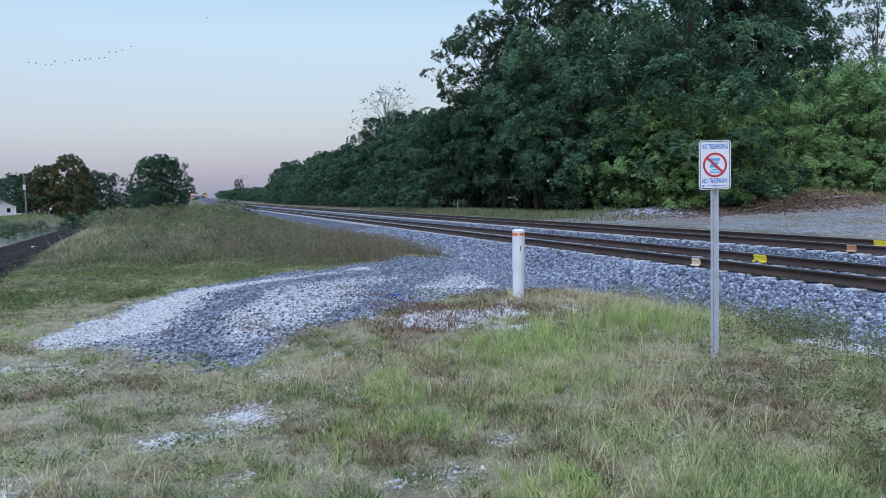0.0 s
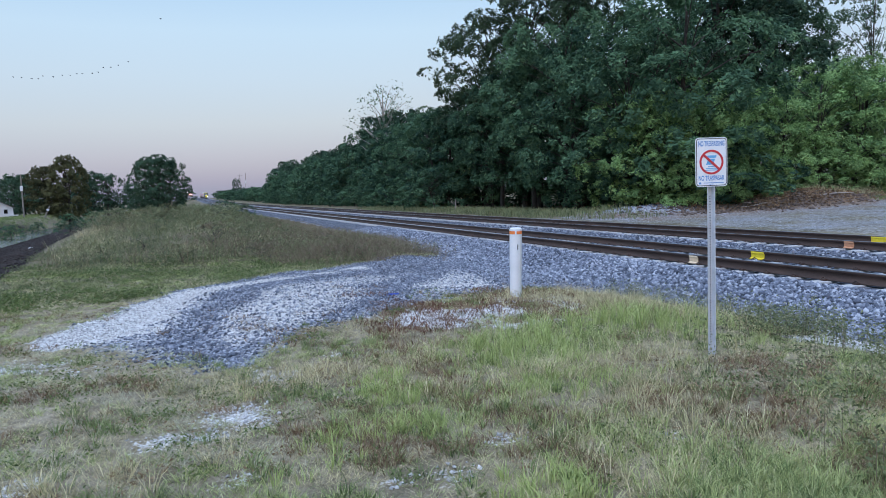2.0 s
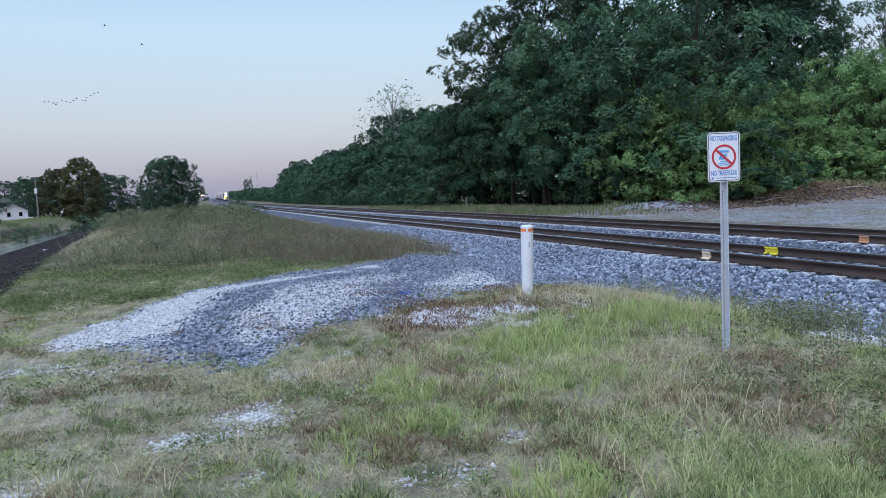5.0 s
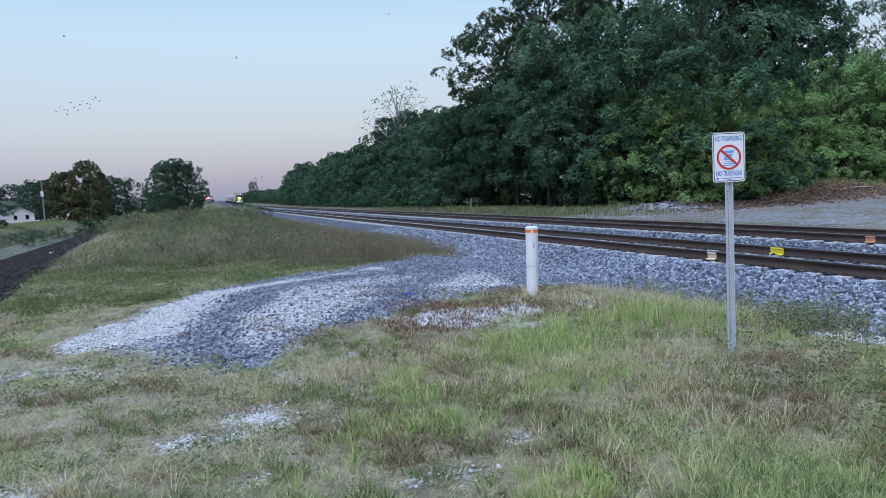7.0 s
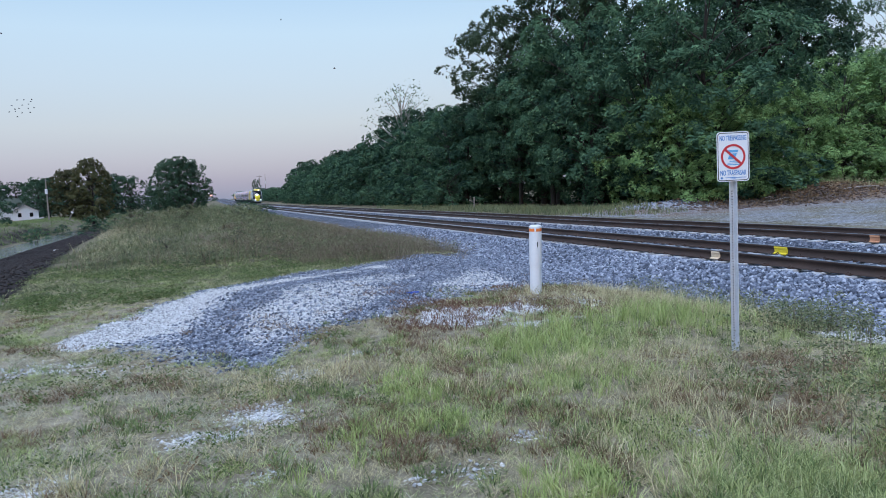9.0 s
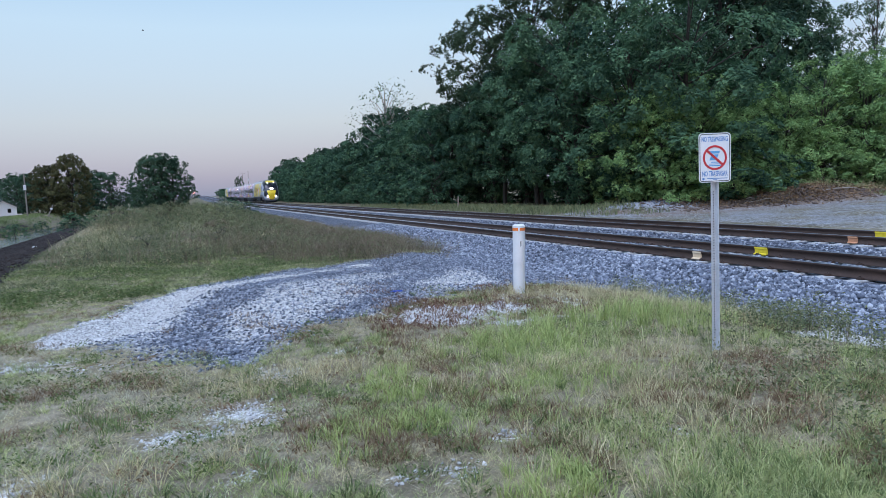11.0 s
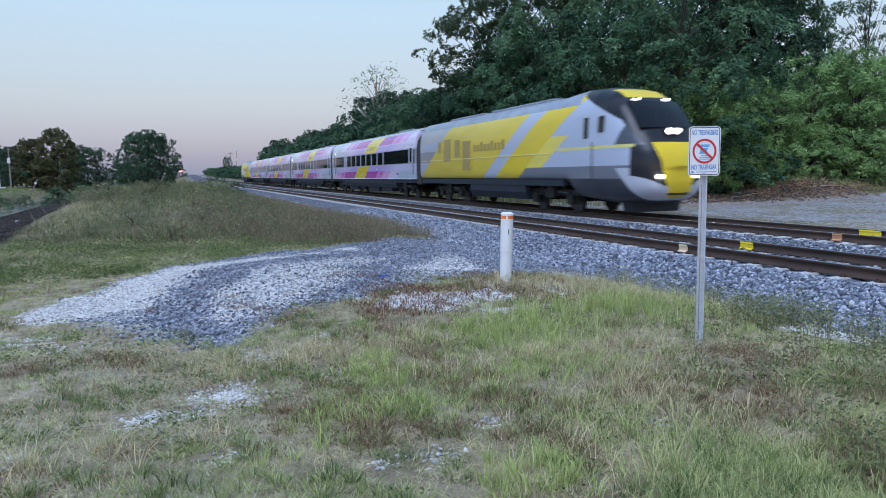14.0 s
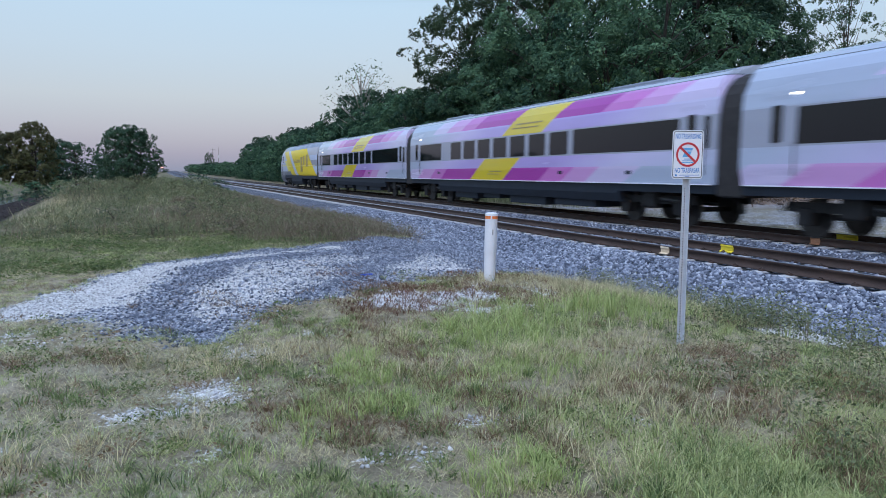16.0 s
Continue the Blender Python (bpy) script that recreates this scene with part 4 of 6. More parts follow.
    for x in (-0.74, 0.74):
        part("ditch_light", box(x - 0.10, x + 0.10, -0.69, -0.4, 1.31, 1.41, 0.02), DITCH_LIGHT, body, "white ditch light beside the yellow front")
    for x in (-0.62, 0.62):
        y = float(np.interp(4.02, [q[1] for q in rows[:10]], ry[:10]))
        part("marker_light", box(x - 0.11, x + 0.11, y - 0.05, y + 0.3, 3.99, 4.05, 0.02), MARKER_LIGHT, body, "small white upper marker light")
    for x in (-0.42, 0.42):
        y = float(np.interp(3.05, [q[1] for q in rows[:10]], ry[:10]))
        y2 = float(np.interp(3.55, [q[1] for q in rows[:10]], ry[:10]))
        part("wiper", rod([(x, y - 0.05, 3.03), (x * 0.6, y2 - 0.04, 3.56)], 0.014, 6), BOGIE, body, "thin black windscreen wiper")
    part("horn", rod([(0.3, 4.6, 4.64), (0.3, 5.0, 4.64)], 0.05, 10, taper=0.03), STEEL, car)
    part("antenna", box(-0.2, 0.0, 5.4, 5.7, 4.5, 4.66, 0.02), SKIRT, car)
    part("coupler_hatch", box(-0.42, 0.42, -0.66, -0.3, 0.74, 0.84, 0.03), STEEL, body)
    part("snow_plough", prism([(-1.0, 0.14), (1.0, 0.14), (1.1, 0.56), (-1.1, 0.56)], 0.5, 0.95), SKIRT, car, "dark pilot plate above the rails")
    for side in (-1, 1):
        part("cab_window", side_quad(1.45, 1.80, 2.92, 3.50, side, 0.012, 0.08), GLASS, body)
        door = part("cab_door", side_quad(2.2, 2.95, 1.3, 3.62, side, 0.010, 0.05), LOCO_PAINT, body)
        part("door_window", side_quad(2.42, 2.72, 2.75, 3.5, side, 0.022, 0.05), GLASS, door)
        part("handrail", rod([(side * 1.60, 2.08, 1.3), (side * 1.60, 2.08, 2.6)], 0.018, 6), STEEL, door)
        # Intake grilles, their brown-gold also painting in a reflected sunset.
        for y0, y1, z0, z1 in ((13.2, 14.2, 1.7, 3.2), (14.6, 15.3, 2.4, 3.3), (15.9, 16.9, 2.2, 3.4), (17.4, 17.8, 2.7, 3.3)):
            grille = part("grille", side_quad(y0, y1, z0, z1, side, 0.02, 0.03), YELLOW_DARK, body, "louvred intake grille with sunset reflection in its brown")
        for k in range(9):
            part("name_bar", side_quad(9.3 + k * 0.4, 9.55 + k * 0.4, 2.62, 2.95 + 0.12 * (k % 3 == 0), side, 0.02, 0.05), YELLOW_DARK, body)
        # This strip paints the pale light reflected along the body side.
        part("reflected_line", box(*sorted((side * 1.55, side * 1.566)), 5.2, LOCO_LENGTH - 0.4, 2.28, 2.32), PALE_REFLECTION, body, "thin pale reflection painted along the side")
    part("roof_fairing", box(-0.9, 0.9, 6.0, 12.0, 4.40, 4.57, 0.05), ROOF_PANEL, car, "dark roof hatch")
    part("roof_fan", box(-0.9, 0.9, 13.0, 17.5, 4.40, 4.57, 0.05), ROOF_PANEL, car, "dark roof hatch")
    part("bellows", prism([(x * 0.965, 0.9 + (z - 1.2) * 1.02) for x, z in OUTLINE], LOCO_LENGTH - 0.05, LOCO_LENGTH + 0.78), BELLOWS, car, "black rubber gangway bellows")
    return car


TRAIN = []
lead = build_loco("yellow and white diesel locomotive with lit headlights")
TRAIN.append((lead, 0.0, 0))
coach = build_coach("white passenger coach with pink and yellow diagonal bands")
for k in range(4):
    car = coach if k == 0 else copy_thing(coach, pose(FAR_TRACK, 300 + k * PITCH, RAIL_TOP))
    TRAIN.append((car, LOCO_LENGTH + 0.55 + k * PITCH, 0))
tail = copy_thing(lead, pose(FAR_TRACK, 420, RAIL_TOP, 0, 0, 180))
tagged(tail, "yellow diesel locomotive pushing at the train's rear")
TRAIN.append((tail, LOCO_LENGTH + 0.55 + 4 * PITCH + LOCO_LENGTH + 0.1, 180))


# ---- trees ----
def leaf_cards(centres, size, rnd, spread, flat=0.5, face=None, simple=False):
    """Folded leaf sprays: two triangles each, round the given centres."""
    n = len(centres)
    c = centres + rnd.normal(0, 1, (n, 3)) * spread
    a = rnd.normal(0, 1, (n, 3))
    a[:, 2] = a[:, 2] * flat - 0.25
    a /= np.linalg.norm(a, axis=1)[:, None]
    b = np.cross(a, rnd.normal(0, 1, (n, 3)))
    b /= np.linalg.norm(b, axis=1)[:, None] + 1e-9
    up = np.cross(a, b)
    if face is not None:
        up = face + rnd.normal(0, 0.38, (n, 3)) + np.array([0, 0, 0.25])
        up /= np.linalg.norm(up, axis=1)[:, None] + 1e-9
        a = np.cross(up, rnd.normal(0, 1, (n, 3)))
        a /= np.linalg.norm(a, axis=1)[:, None] + 1e-9
        b = np.cross(up, a)
    s = size * rnd.uniform(0.6, 1.35, (n, 1))
    tip, root = c + a * s, c - a * s * 0.6
    if simple:
        verts = np.stack([root + b * s * 0.42, tip, root - b * s * 0.42], 1).reshape(-1, 3)
        return verts, np.arange(n * 3).reshape(-1, 3)
    l, r = c + b * s * 0.42 + up * s * 0.16, c - b * s * 0.42 + up * s * 0.16
    verts = np.stack([root, l, tip, r], 1).reshape(-1, 3)
    i = np.arange(n)[:, None] * 4
    return verts, np.concatenate([i + [0, 1, 2, 3]], 0)


def tree_parts(seed, tall, wide, leaves, size, clumps, leaf, bark, low=0.25, puff=(0.20, 0.36), girth=1.0):
    """Meshes of a tree: a tapered trunk with limbs, and a crown of leaf sprays in uneven clumps."""
    rnd, r = np.random.default_rng(seed), random.Random(seed)
    bm = bmesh.new()
    trunk = [(0, 0, -0.3), (r.uniform(-.2, .2), r.uniform(-.2, .2), tall * 0.25), (r.uniform(-.5, .5), r.uniform(-.5, .5), tall * 0.55), (r.uniform(-.8, .8), r.uniform(-.8, .8), tall * 0.88)]
    rod(trunk, tall * 0.022 * girth, 9, bm, taper=tall * 0.005 * girth)
    cs, rad = [], []
    for k in range(clumps):
        best, far = None, -1.0
        for _ in range(7):
            h = low + (1 - low) * (k + r.random()) / clumps
            w = wide * (0.30 + 0.75 * math.sin(math.pi * min(0.97, (h - low) / (1 - low) * 0.8 + 0.18))) * r.uniform(0.7, 1.08)
            ang = r.uniform(0, 2 * math.pi)
            p = Vector((w * math.cos(ang), w * math.sin(ang), tall * h))
            gap = min(((p - q).length for q in cs), default=9.0)
            if gap > far:
                best, far = p, gap
        p = best
        if k % 7 == 0:
            p.x, p.y = p.x * 0.25, p.y * 0.25
        cs.append(p)
        rad.append(wide * r.uniform(*puff))
        f = max(0.15, p.z / tall - 0.22 * r.uniform(0.6, 1.2))
        start = Vector(trunk[1]).lerp(Vector(trunk[3]), min(1, max(0, (f - 0.25) / 0.63)))
        mid = start.lerp(p, 0.55) + Vector((0, 0, r.uniform(-0.2, 0.5)))
        rod([start, mid, p], tall * 0.0042 * girth, 4, bm, taper=tall * 0.0013 * girth, caps=False)
    cs, rad = np.array([tuple(c) for c in cs]), np.array(rad)
    # each clump is a shell of sprays over its upper and outer side, ragged at the hem
    sprays = 16
    axis = cs * np.array([1, 1, 0])
    d = rnd.normal(0, 1, (len(cs), sprays, 3)) + np.array([0, 0, 0.5]) + 0.55 * (axis / (np.linalg.norm(axis, axis=1)[:, None] + 0.3))[:, None]
    d /= np.linalg.norm(d, axis=2)[:, :, None]
    reach = rad[:, None, None] * rnd.uniform(0.72, 1.12, (len(cs), sprays, 1))
    tips, d = (cs[:, None] + d * reach * np.array([1, 1, 0.62])).reshape(-1, 3), d.reshape(-1, 3)
    size_of = np.repeat(rad, sprays) * rnd.uniform(0.16, 0.32, len(tips))
    per = rnd.choice(len(tips), leaves, p=size_of ** 2 / (size_of ** 2).sum())
    off = rnd.uniform(-1, 1, (leaves, 3))
    off *= (rnd.random((leaves, 1)) ** 0.4) / (np.linalg.norm(off, axis=1)[:, None] + 1e-9)
    off -= d[per] * (off * d[per]).sum(1)[:, None] * 0.75
    off *= size_of[per][:, None] * 1.25
    off[:, 2] -= 0.30 * (off[:, 0] ** 2 + off[:, 1] ** 2) / size_of[per]
    verts, faces = leaf_cards(tips[per] + off, size, rnd, size * 0.15, face=d[per] * 0.7 + np.array([0, 0, 0.25]), simple=True)
    crown = np_mesh("crown", verts, faces, leaf)
    tm = bpy.data.meshes.new("trunk")
    bm.to_mesh(tm)
    bm.free()
    tm.materials.append(bark)
    return tm, crown


def make_tree(meshes, m, label, category="tree", group="", name="tree"):
    t = thing(name, m, label, category, group)
    part("trunk", meshes[0], None, t)
    part("crown", meshes[1], None, t)
    return t


OAK = [tree_parts(11 + i, 10, 3.6, 15000, 0.12, 30, LEAF, BARK, 0.14, (0.22, 0.40)) for i in range(3)]
OAK_HIGH = [tree_parts(21 + i, 10, 3.8, 13000, 0.12, 26, LEAF, BARK, 0.36, (0.22, 0.40)) for i in range(2)]
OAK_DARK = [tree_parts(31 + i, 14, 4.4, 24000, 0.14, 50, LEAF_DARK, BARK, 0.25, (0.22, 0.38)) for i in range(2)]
LIME = [tree_parts(51 + i, 8, 3.2, 19000, 0.10, 46, LEAF_LIGHT, BARK, 0.04, (0.22, 0.40)) for i in range(2)]
SHRUB = [tree_parts(61 + i, 4.0, 2.4, 4500, 0.12, 26, LEAF, BARK, 0.02, (0.2, 0.34)) for i in range(2)]
FAR_TREE = [tree_parts(66 + i, 10, 3.6, 8000, 0.22, 44, LEAF, BARK, 0.04, (0.22, 0.38)) for i in range(2)]
FAR_DARK = [tree_parts(68 + i, 10, 3.6, 9000, 0.20, 48, LEAF_DARK, BARK, 0.05, (0.22, 0.38)) for i in range(2)]
DISTANT = [tree_parts(78 + i, 10, 3.8, 1800, 0.46, 24, LEAF_DARK if i else LEAF, BARK, 0.03, (0.26, 0.4)) for i in range(2)]
BUSH = [tree_parts(90 + i, 1.0, 0.75, 3000, 0.024, 18, m, BARK, 0.02, (0.26, 0.42)) for i, m in enumerate((WEED, WEED_BROWN, LEAF_OLIVE, WEED))]
ROUND = tree_parts(70, 10, 4.4, 26000, 0.17, 90, LEAF_DARK, BARK, 0.02, (0.22, 0.32))
RUSSET = tree_parts(75, 10, 3.0, 20000, 0.17, 80, LEAF_OLIVE, BARK, 0.05, (0.22, 0.36))
PINE = [tree_parts(71 + i, 16, 4.4, 20000, 0.12, 50, NEEDLE, BARK, 0.42, (0.16, 0.27), 0.6) for i in range(2)]
AIRY = tree_parts(85, 16, 3.0, 15000, 0.11, 70, LEAF_DARK, BARK, 0.22, (0.20, 0.34), 0.4)
BARE = tree_parts(81, 12, 3.6, 900, 0.14, 44, LEAF, PALE_BARK, 0.5)


def plant(meshes, x, y, tall, base, label, rnd, category="tree", group="trees of the wood", name="tree", wide=1.0):
    """A tree of a given height, from meshes whose own height is base."""
    t = make_tree(meshes, pose(x, y, float(height(x, y)) - 0.05, 0, 0, rnd.uniform(0, 360)), label, category, group, name)
    s = tall / base
    t.scale = (s * wide * rnd.uniform(0.92, 1.08), s * wide * rnd.uniform(0.92, 1.08), s)
    return t


EDGE = "broad-leaved tree with dense green foliage at the wood's edge"
INNER = "tall dark broad-leaved tree inside the wood"
FOOT = "dense green shrub at the foot of the wood"


def wood_top(y):
    return float(np.interp(y, [30, 52, 58, 65, 77, 92, 100, 112, 122, 150, 175, 200, 212], [18.5, 17.2, 15.0, 12.0, 11.8, 13.6, 13.6, 10.0, 10.5, 11.8, 8.0, 12.5, 8]))


def build_wood():
    r = random.Random(5)
    y = 33.5
    while y < 212:
        near = y < 80
        top = wood_top(y)
        hollow = 43 < y < 57
        a, b = ((OAK_HIGH if hollow else OAK) if near else FAR_TREE), 10
        front = min(top * 0.8, 9.5) if y > 64 else top * r.uniform(0.55, 0.82)
        if y > 35:
            plant(r.choice(a), 25.2 + (r.uniform(-0.7, 0.9) if y > 64 else r.uniform(-1.0, 2.4)), y + r.uniform(-1, 1), front * (r.uniform(0.85, 1.05)), b, EDGE, r, wide=1.15 if y > 64 else 0.95)
            plant(r.choice(SHRUB), (37.0 if hollow else 27.5 if y < 44 else 22.9) + r.uniform(-0.5, 0.7), y + 1.8, r.uniform(2.6, 4.2), 4.0, FOOT, r, "shrub", "shrubs along the wood", "shrub", 1.2)
        plant(r.choice(OAK if near and r.random() < 0.5 else (FAR_DARK if not near else OAK)), 28.6 + r.uniform(-0.8, 1.2), y + r.uniform(-1.5, 1.5) + 1.5, min(top, 13.5) * r.uniform(0.92, 1.0), 10, EDGE, r)
        if near:
            plant(r.choice(SHRUB), (38.5 if hollow else 30.5) + r.uniform(-0.6, 0.6), y, r.uniform(3.6, 4.6), 4.0, FOOT, r, "shrub", "shrubs along the wood", "shrub", 1.5)
        if hollow:
            plant(r.choice(SHRUB), 32.6 + r.uniform(-0.8, 0.8), y + 1.0, 4.8, 4.0, FOOT, r, "shrub", "shrubs along the wood", "shrub", 1.6)
        if near and y > 36 and not 47 < y < 60:
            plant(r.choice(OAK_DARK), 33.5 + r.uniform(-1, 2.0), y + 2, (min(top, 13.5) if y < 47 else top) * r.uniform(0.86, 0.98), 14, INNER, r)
        y += 4.6 if near else 6.5
    # lighter growth behind the gravel lot
    for k in range(9):
        x = 27.5 + k * 2.7
        plant(r.choice(LIME), x, 37.5 + r.uniform(-0.8, 0.8) - k * 0.25, r.uniform(6.6, 8.6) + 0.08 * k, 8, "leafy light green tree behind the gravel lot", r, wide=1.1)
        if k % 2 == 0:
            plant(r.choice(LIME), x + 1.2, 35.4 + r.uniform(-0.4, 0.4) - k * 0.25, r.uniform(2.6, 3.8), 8, "light green bush behind the gravel lot", r, "shrub", "shrubs along the wood", "shrub", 1.5)
    for x, y, h in ((27.6, 35.6, 6.0), (29.8, 34.9, 6.0), (32.6, 34.6, 5.2)):
        plant(r.choice(LIME), x, y, h, 8, "leafy light green tree behind the gravel lot", r, wide=1.1)
    for k in range(6):
        plant(r.choice(OAK), 31 + k * 3.6, 43.0 + r.uniform(-1, 1) - k * 0.4, r.uniform(9.0, 10.5) - 0.35 * k, 10, EDGE, r)
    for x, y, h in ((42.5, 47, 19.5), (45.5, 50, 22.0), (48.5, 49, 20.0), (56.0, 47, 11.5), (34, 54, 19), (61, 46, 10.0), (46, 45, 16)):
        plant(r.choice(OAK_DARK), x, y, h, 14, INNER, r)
    plant(PINE[0], 28.0, 62.5, 18.0, 16, "tall pine with a spreading open crown", r, wide=1.0)
    plant(PINE[1], 29.5, 57.0, 20.0, 16, "tall pine with a spreading open crown", r, wide=1.1)
    plant(PINE[0], 31.0, 52.0, 21.5, 16, "tall pine with a spreading open crown", r, wide=1.1)
    plant(BARE, 26.5, 92, 16.0, 12, "half-dead tree with bare pale branches", r)
    plant(AIRY, 60.5, 48, 19.5, 16, "slender tree with thin airy foliage", r, wide=0.9)
    # low growth on towards the horizon
    y = 216
    while y < 620:
        plant(DISTANT[0], 26 + r.uniform(-1, 3), y, r.uniform(4.0, 6.5), 10, "low green tree beside the line far off", r, wide=1.9)
        y += 9 + (y - 216) * 0.03
    for x in (40.0, 43.0):
        plant(DISTANT[1], x, 600, 15, 10, "slender dark tree on the horizon", r, wide=0.4)


build_wood()


def build_meadow_trees():
    r = random.Random(8)
    far = "trees beyond the ditch"
    green = "round dense dark green tree beside the ditch"
    plant(ROUND, -3.5, 106, 7.4, 10, green, r, group=far, wide=1.08)
    plant(FAR_DARK[0], -2.0, 113, 7.7, 10, green, r, group=far, wide=0.95)
    plant(FAR_DARK[1], -5.0, 113, 7.2, 10, green, r, group=far, wide=0.95)
    plant(RUSSET, -20.2, 146, 12.0, 10, "tall olive-brown tree beyond the ditch", r, group=far, wide=0.95)
    plant(RUSSET, -24.5, 150, 9.0, 10, "olive-brown tree beyond the ditch", r, group=far, wide=1.2)
    for x, y, h in ((-17.5, 186, 10.2), (-21.5, 190, 10.8), (-25, 195, 9.6), (-13.0, 200, 6.0), (-10.5, 180, 5.0)):
        plant(r.choice(FAR_DARK), x, y, h, 10, "dark green tree beyond the ditch", r, group=far, wide=1.2)
    for x, y, h in ((-30, 160, 8.0), (-34, 172, 7.5), (-41, 210, 10.0), (-48, 216, 9.5), (-55, 220, 10.0), (-62, 226, 9.5), (-36, 215, 8.5)):
        plant(r.choice(FAR_DARK), x, y, h, 10, "dark green tree beyond the ditch", r, group=far, wide=1.3)
    plant(FAR_TREE[1], -25.2, 97, 5.8, 10, "broad green tree beside the white house", r, group=far, wide=1.4)
    for x, y, h in ((-8.6, 62, 1.5), (-7.2, 64, 1.2), (2.9, 54, 1.3), (4.0, 52, 1.1), (-16.8, 82, 1.5), (-17.5, 100, 1.3)):
        plant(r.choice(SHRUB), x, y, h, 4.0, "small leafy bush on the bank", r, "shrub", "bushes on the banks", "bush", 1.2)
    for k in range(75):
        y = 18.5 + 45 * r.random() ** 1.3
        x = r.uniform(-3.0 - 0.06 * (y - 18), 5.0)
        h = r.uniform(0.45, 0.95) * (0.55 if x > 2.5 or y < 21 else 1.0)
        kind = r.choice((0, 0, 3, 3, 2, 1)) if x < 2 else r.choice((1, 0, 3, 2))
        plant(BUSH[kind], x, y, h, 1.0, "low tangled weed bush on the grassy bank", r, "bush", "bushes on the banks", "weed_bush", 1.5)
    b = random.Random(3)
    x = -420
    while x < 20:
        plant(DISTANT[1], x, 520 + b.uniform(-60, 60), b.uniform(8, 13), 10, "distant dark tree on the horizon", r, group="trees on the horizon", wide=1.8)
        x += b.uniform(14, 26)


build_meadow_trees()


# ---- the ditch side: house, shed, poles ----
HOUSE_WHITE = plain("white_clapboard", (0.60, 0.61, 0.63), (0.74, 0.75, 0.77), 2, 0.8, 0, 0.1, 30, (1, 1, 12))
ROOF_GREY = plain("grey_roof_shingles", (0.12, 0.12, 0.13), (0.22, 0.22, 0.23), 3, 0.9, 0, 0.3)
ROOF_GREEN = plain("dull_green_roof_sheet", (0.13, 0.17, 0.15), (0.20, 0.25, 0.22), 2, 0.6)
POLE_WOOD = plain("grey_pole_wood", (0.16, 0.14, 0.12), (0.30, 0.27, 0.24), 3, 0.9, 0, 0.4, 30, (6, 6, 1))
RED_GLOW = glow("red_signal_lens", (1.0, 0.12, 0.08), 60.0)


def build_house():
    h = thing("house", pose(-32.2, 150, float(height(-32.2, 150)), 0, 0, 14), "small white gabled house with a grey roof", "house")
    h.scale = (0.66, 0.66, 0.66)
    wall = prism([(-3.2, -0.3), (3.2, -0.3), (3.2, 2.5), (0, 4.3), (-3.2, 2.5)], 0, 8)
    bmesh.ops.recalc_face_normals(wall, faces=wall.faces)
    part("wall", wall, HOUSE_WHITE, h)
    part("roof", prism([(-3.6, 2.32), (0, 4.36), (3.6, 2.32), (3.6, 2.46), (0, 4.52), (-3.6, 2.46)], -0.4, 8.4), ROOF_GREY, h, "grey shingle roof")
    for x in (-1.5, 1.4):
        w = part("window", box(x - 0.45, x + 0.45, -0.03, 0.02, 0.9, 2.1), GLASS, h)
        part("window_frame", ring(rounded(1.04, 1.34, 0.02, 1), rounded(0.88, 1.18, 0.02, 1), -0.05, -0.01), HOUSE_WHITE, w).location = (x, 0, 1.5)
    part("porch_step", box(2.2, 4.4, -1.0, 1.2, -0.3, 0.5, 0.02), HOUSE_WHITE, h, "low white porch wall")
    s = thing("shed", pose(-42, 170, float(height(-42, 170)), 0, 0, 20), "long low shed with a rounded green roof", "shed")
    arc = [(6 * math.cos(radians(a)), 2.6 + 2.6 * math.sin(radians(a))) for a in range(0, 181, 15)]
    roof = prism(arc, 0, 22)
    bmesh.ops.recalc_face_normals(roof, faces=roof.faces)
    part("roof", roof, ROOF_GREEN, s, "rounded dull green roof")
    part("wall", box(-5.8, 5.8, 0.2, 21.8, -0.3, 2.6), HOUSE_WHITE, s)


build_house()


def build_pole(x, y, tall, label, arm=True, lean=0.0):
    p = thing("utility_pole", pose(x, y, float(height(x, y)), 0, lean, 0), label, "utility pole", "utility poles")
    part("pole", rod([(0, 0, -0.5), (0, 0, tall)], 0.13, 10, taper=0.09), POLE_WOOD, p)
    if arm:
        part("crossarm", box(-1.3, 1.3, -0.06, 0.06, tall - 0.7, tall - 0.55, 0.01), POLE_WOOD, p)
        for k in (-1.2, -0.5, 0.5, 1.2):
            part("insulator", rod([(k, 0, tall - 0.55), (k, 0, tall - 0.35)], 0.05, 8, taper=0.03), HOUSE_WHITE, p)
    else:
        part("meter_box", box(-0.2, 0.2, -0.3, -0.1, tall * 0.62, tall * 0.74, 0.02), HOUSE_WHITE, p)
    return p


build_pole(-24.2, 128, 6.9, "grey wooden utility pole beside the meadow", False)
build_pole(26.0, 352, 12.6, "far wooden utility pole with a crossarm", True)
build_pole(29.0, 360, 13.4, "far wooden utility pole with a crossarm", False, 2.0)
build_pole(-22.0, 132, 2.2, "short leaning wooden post in the grass", False, 24)


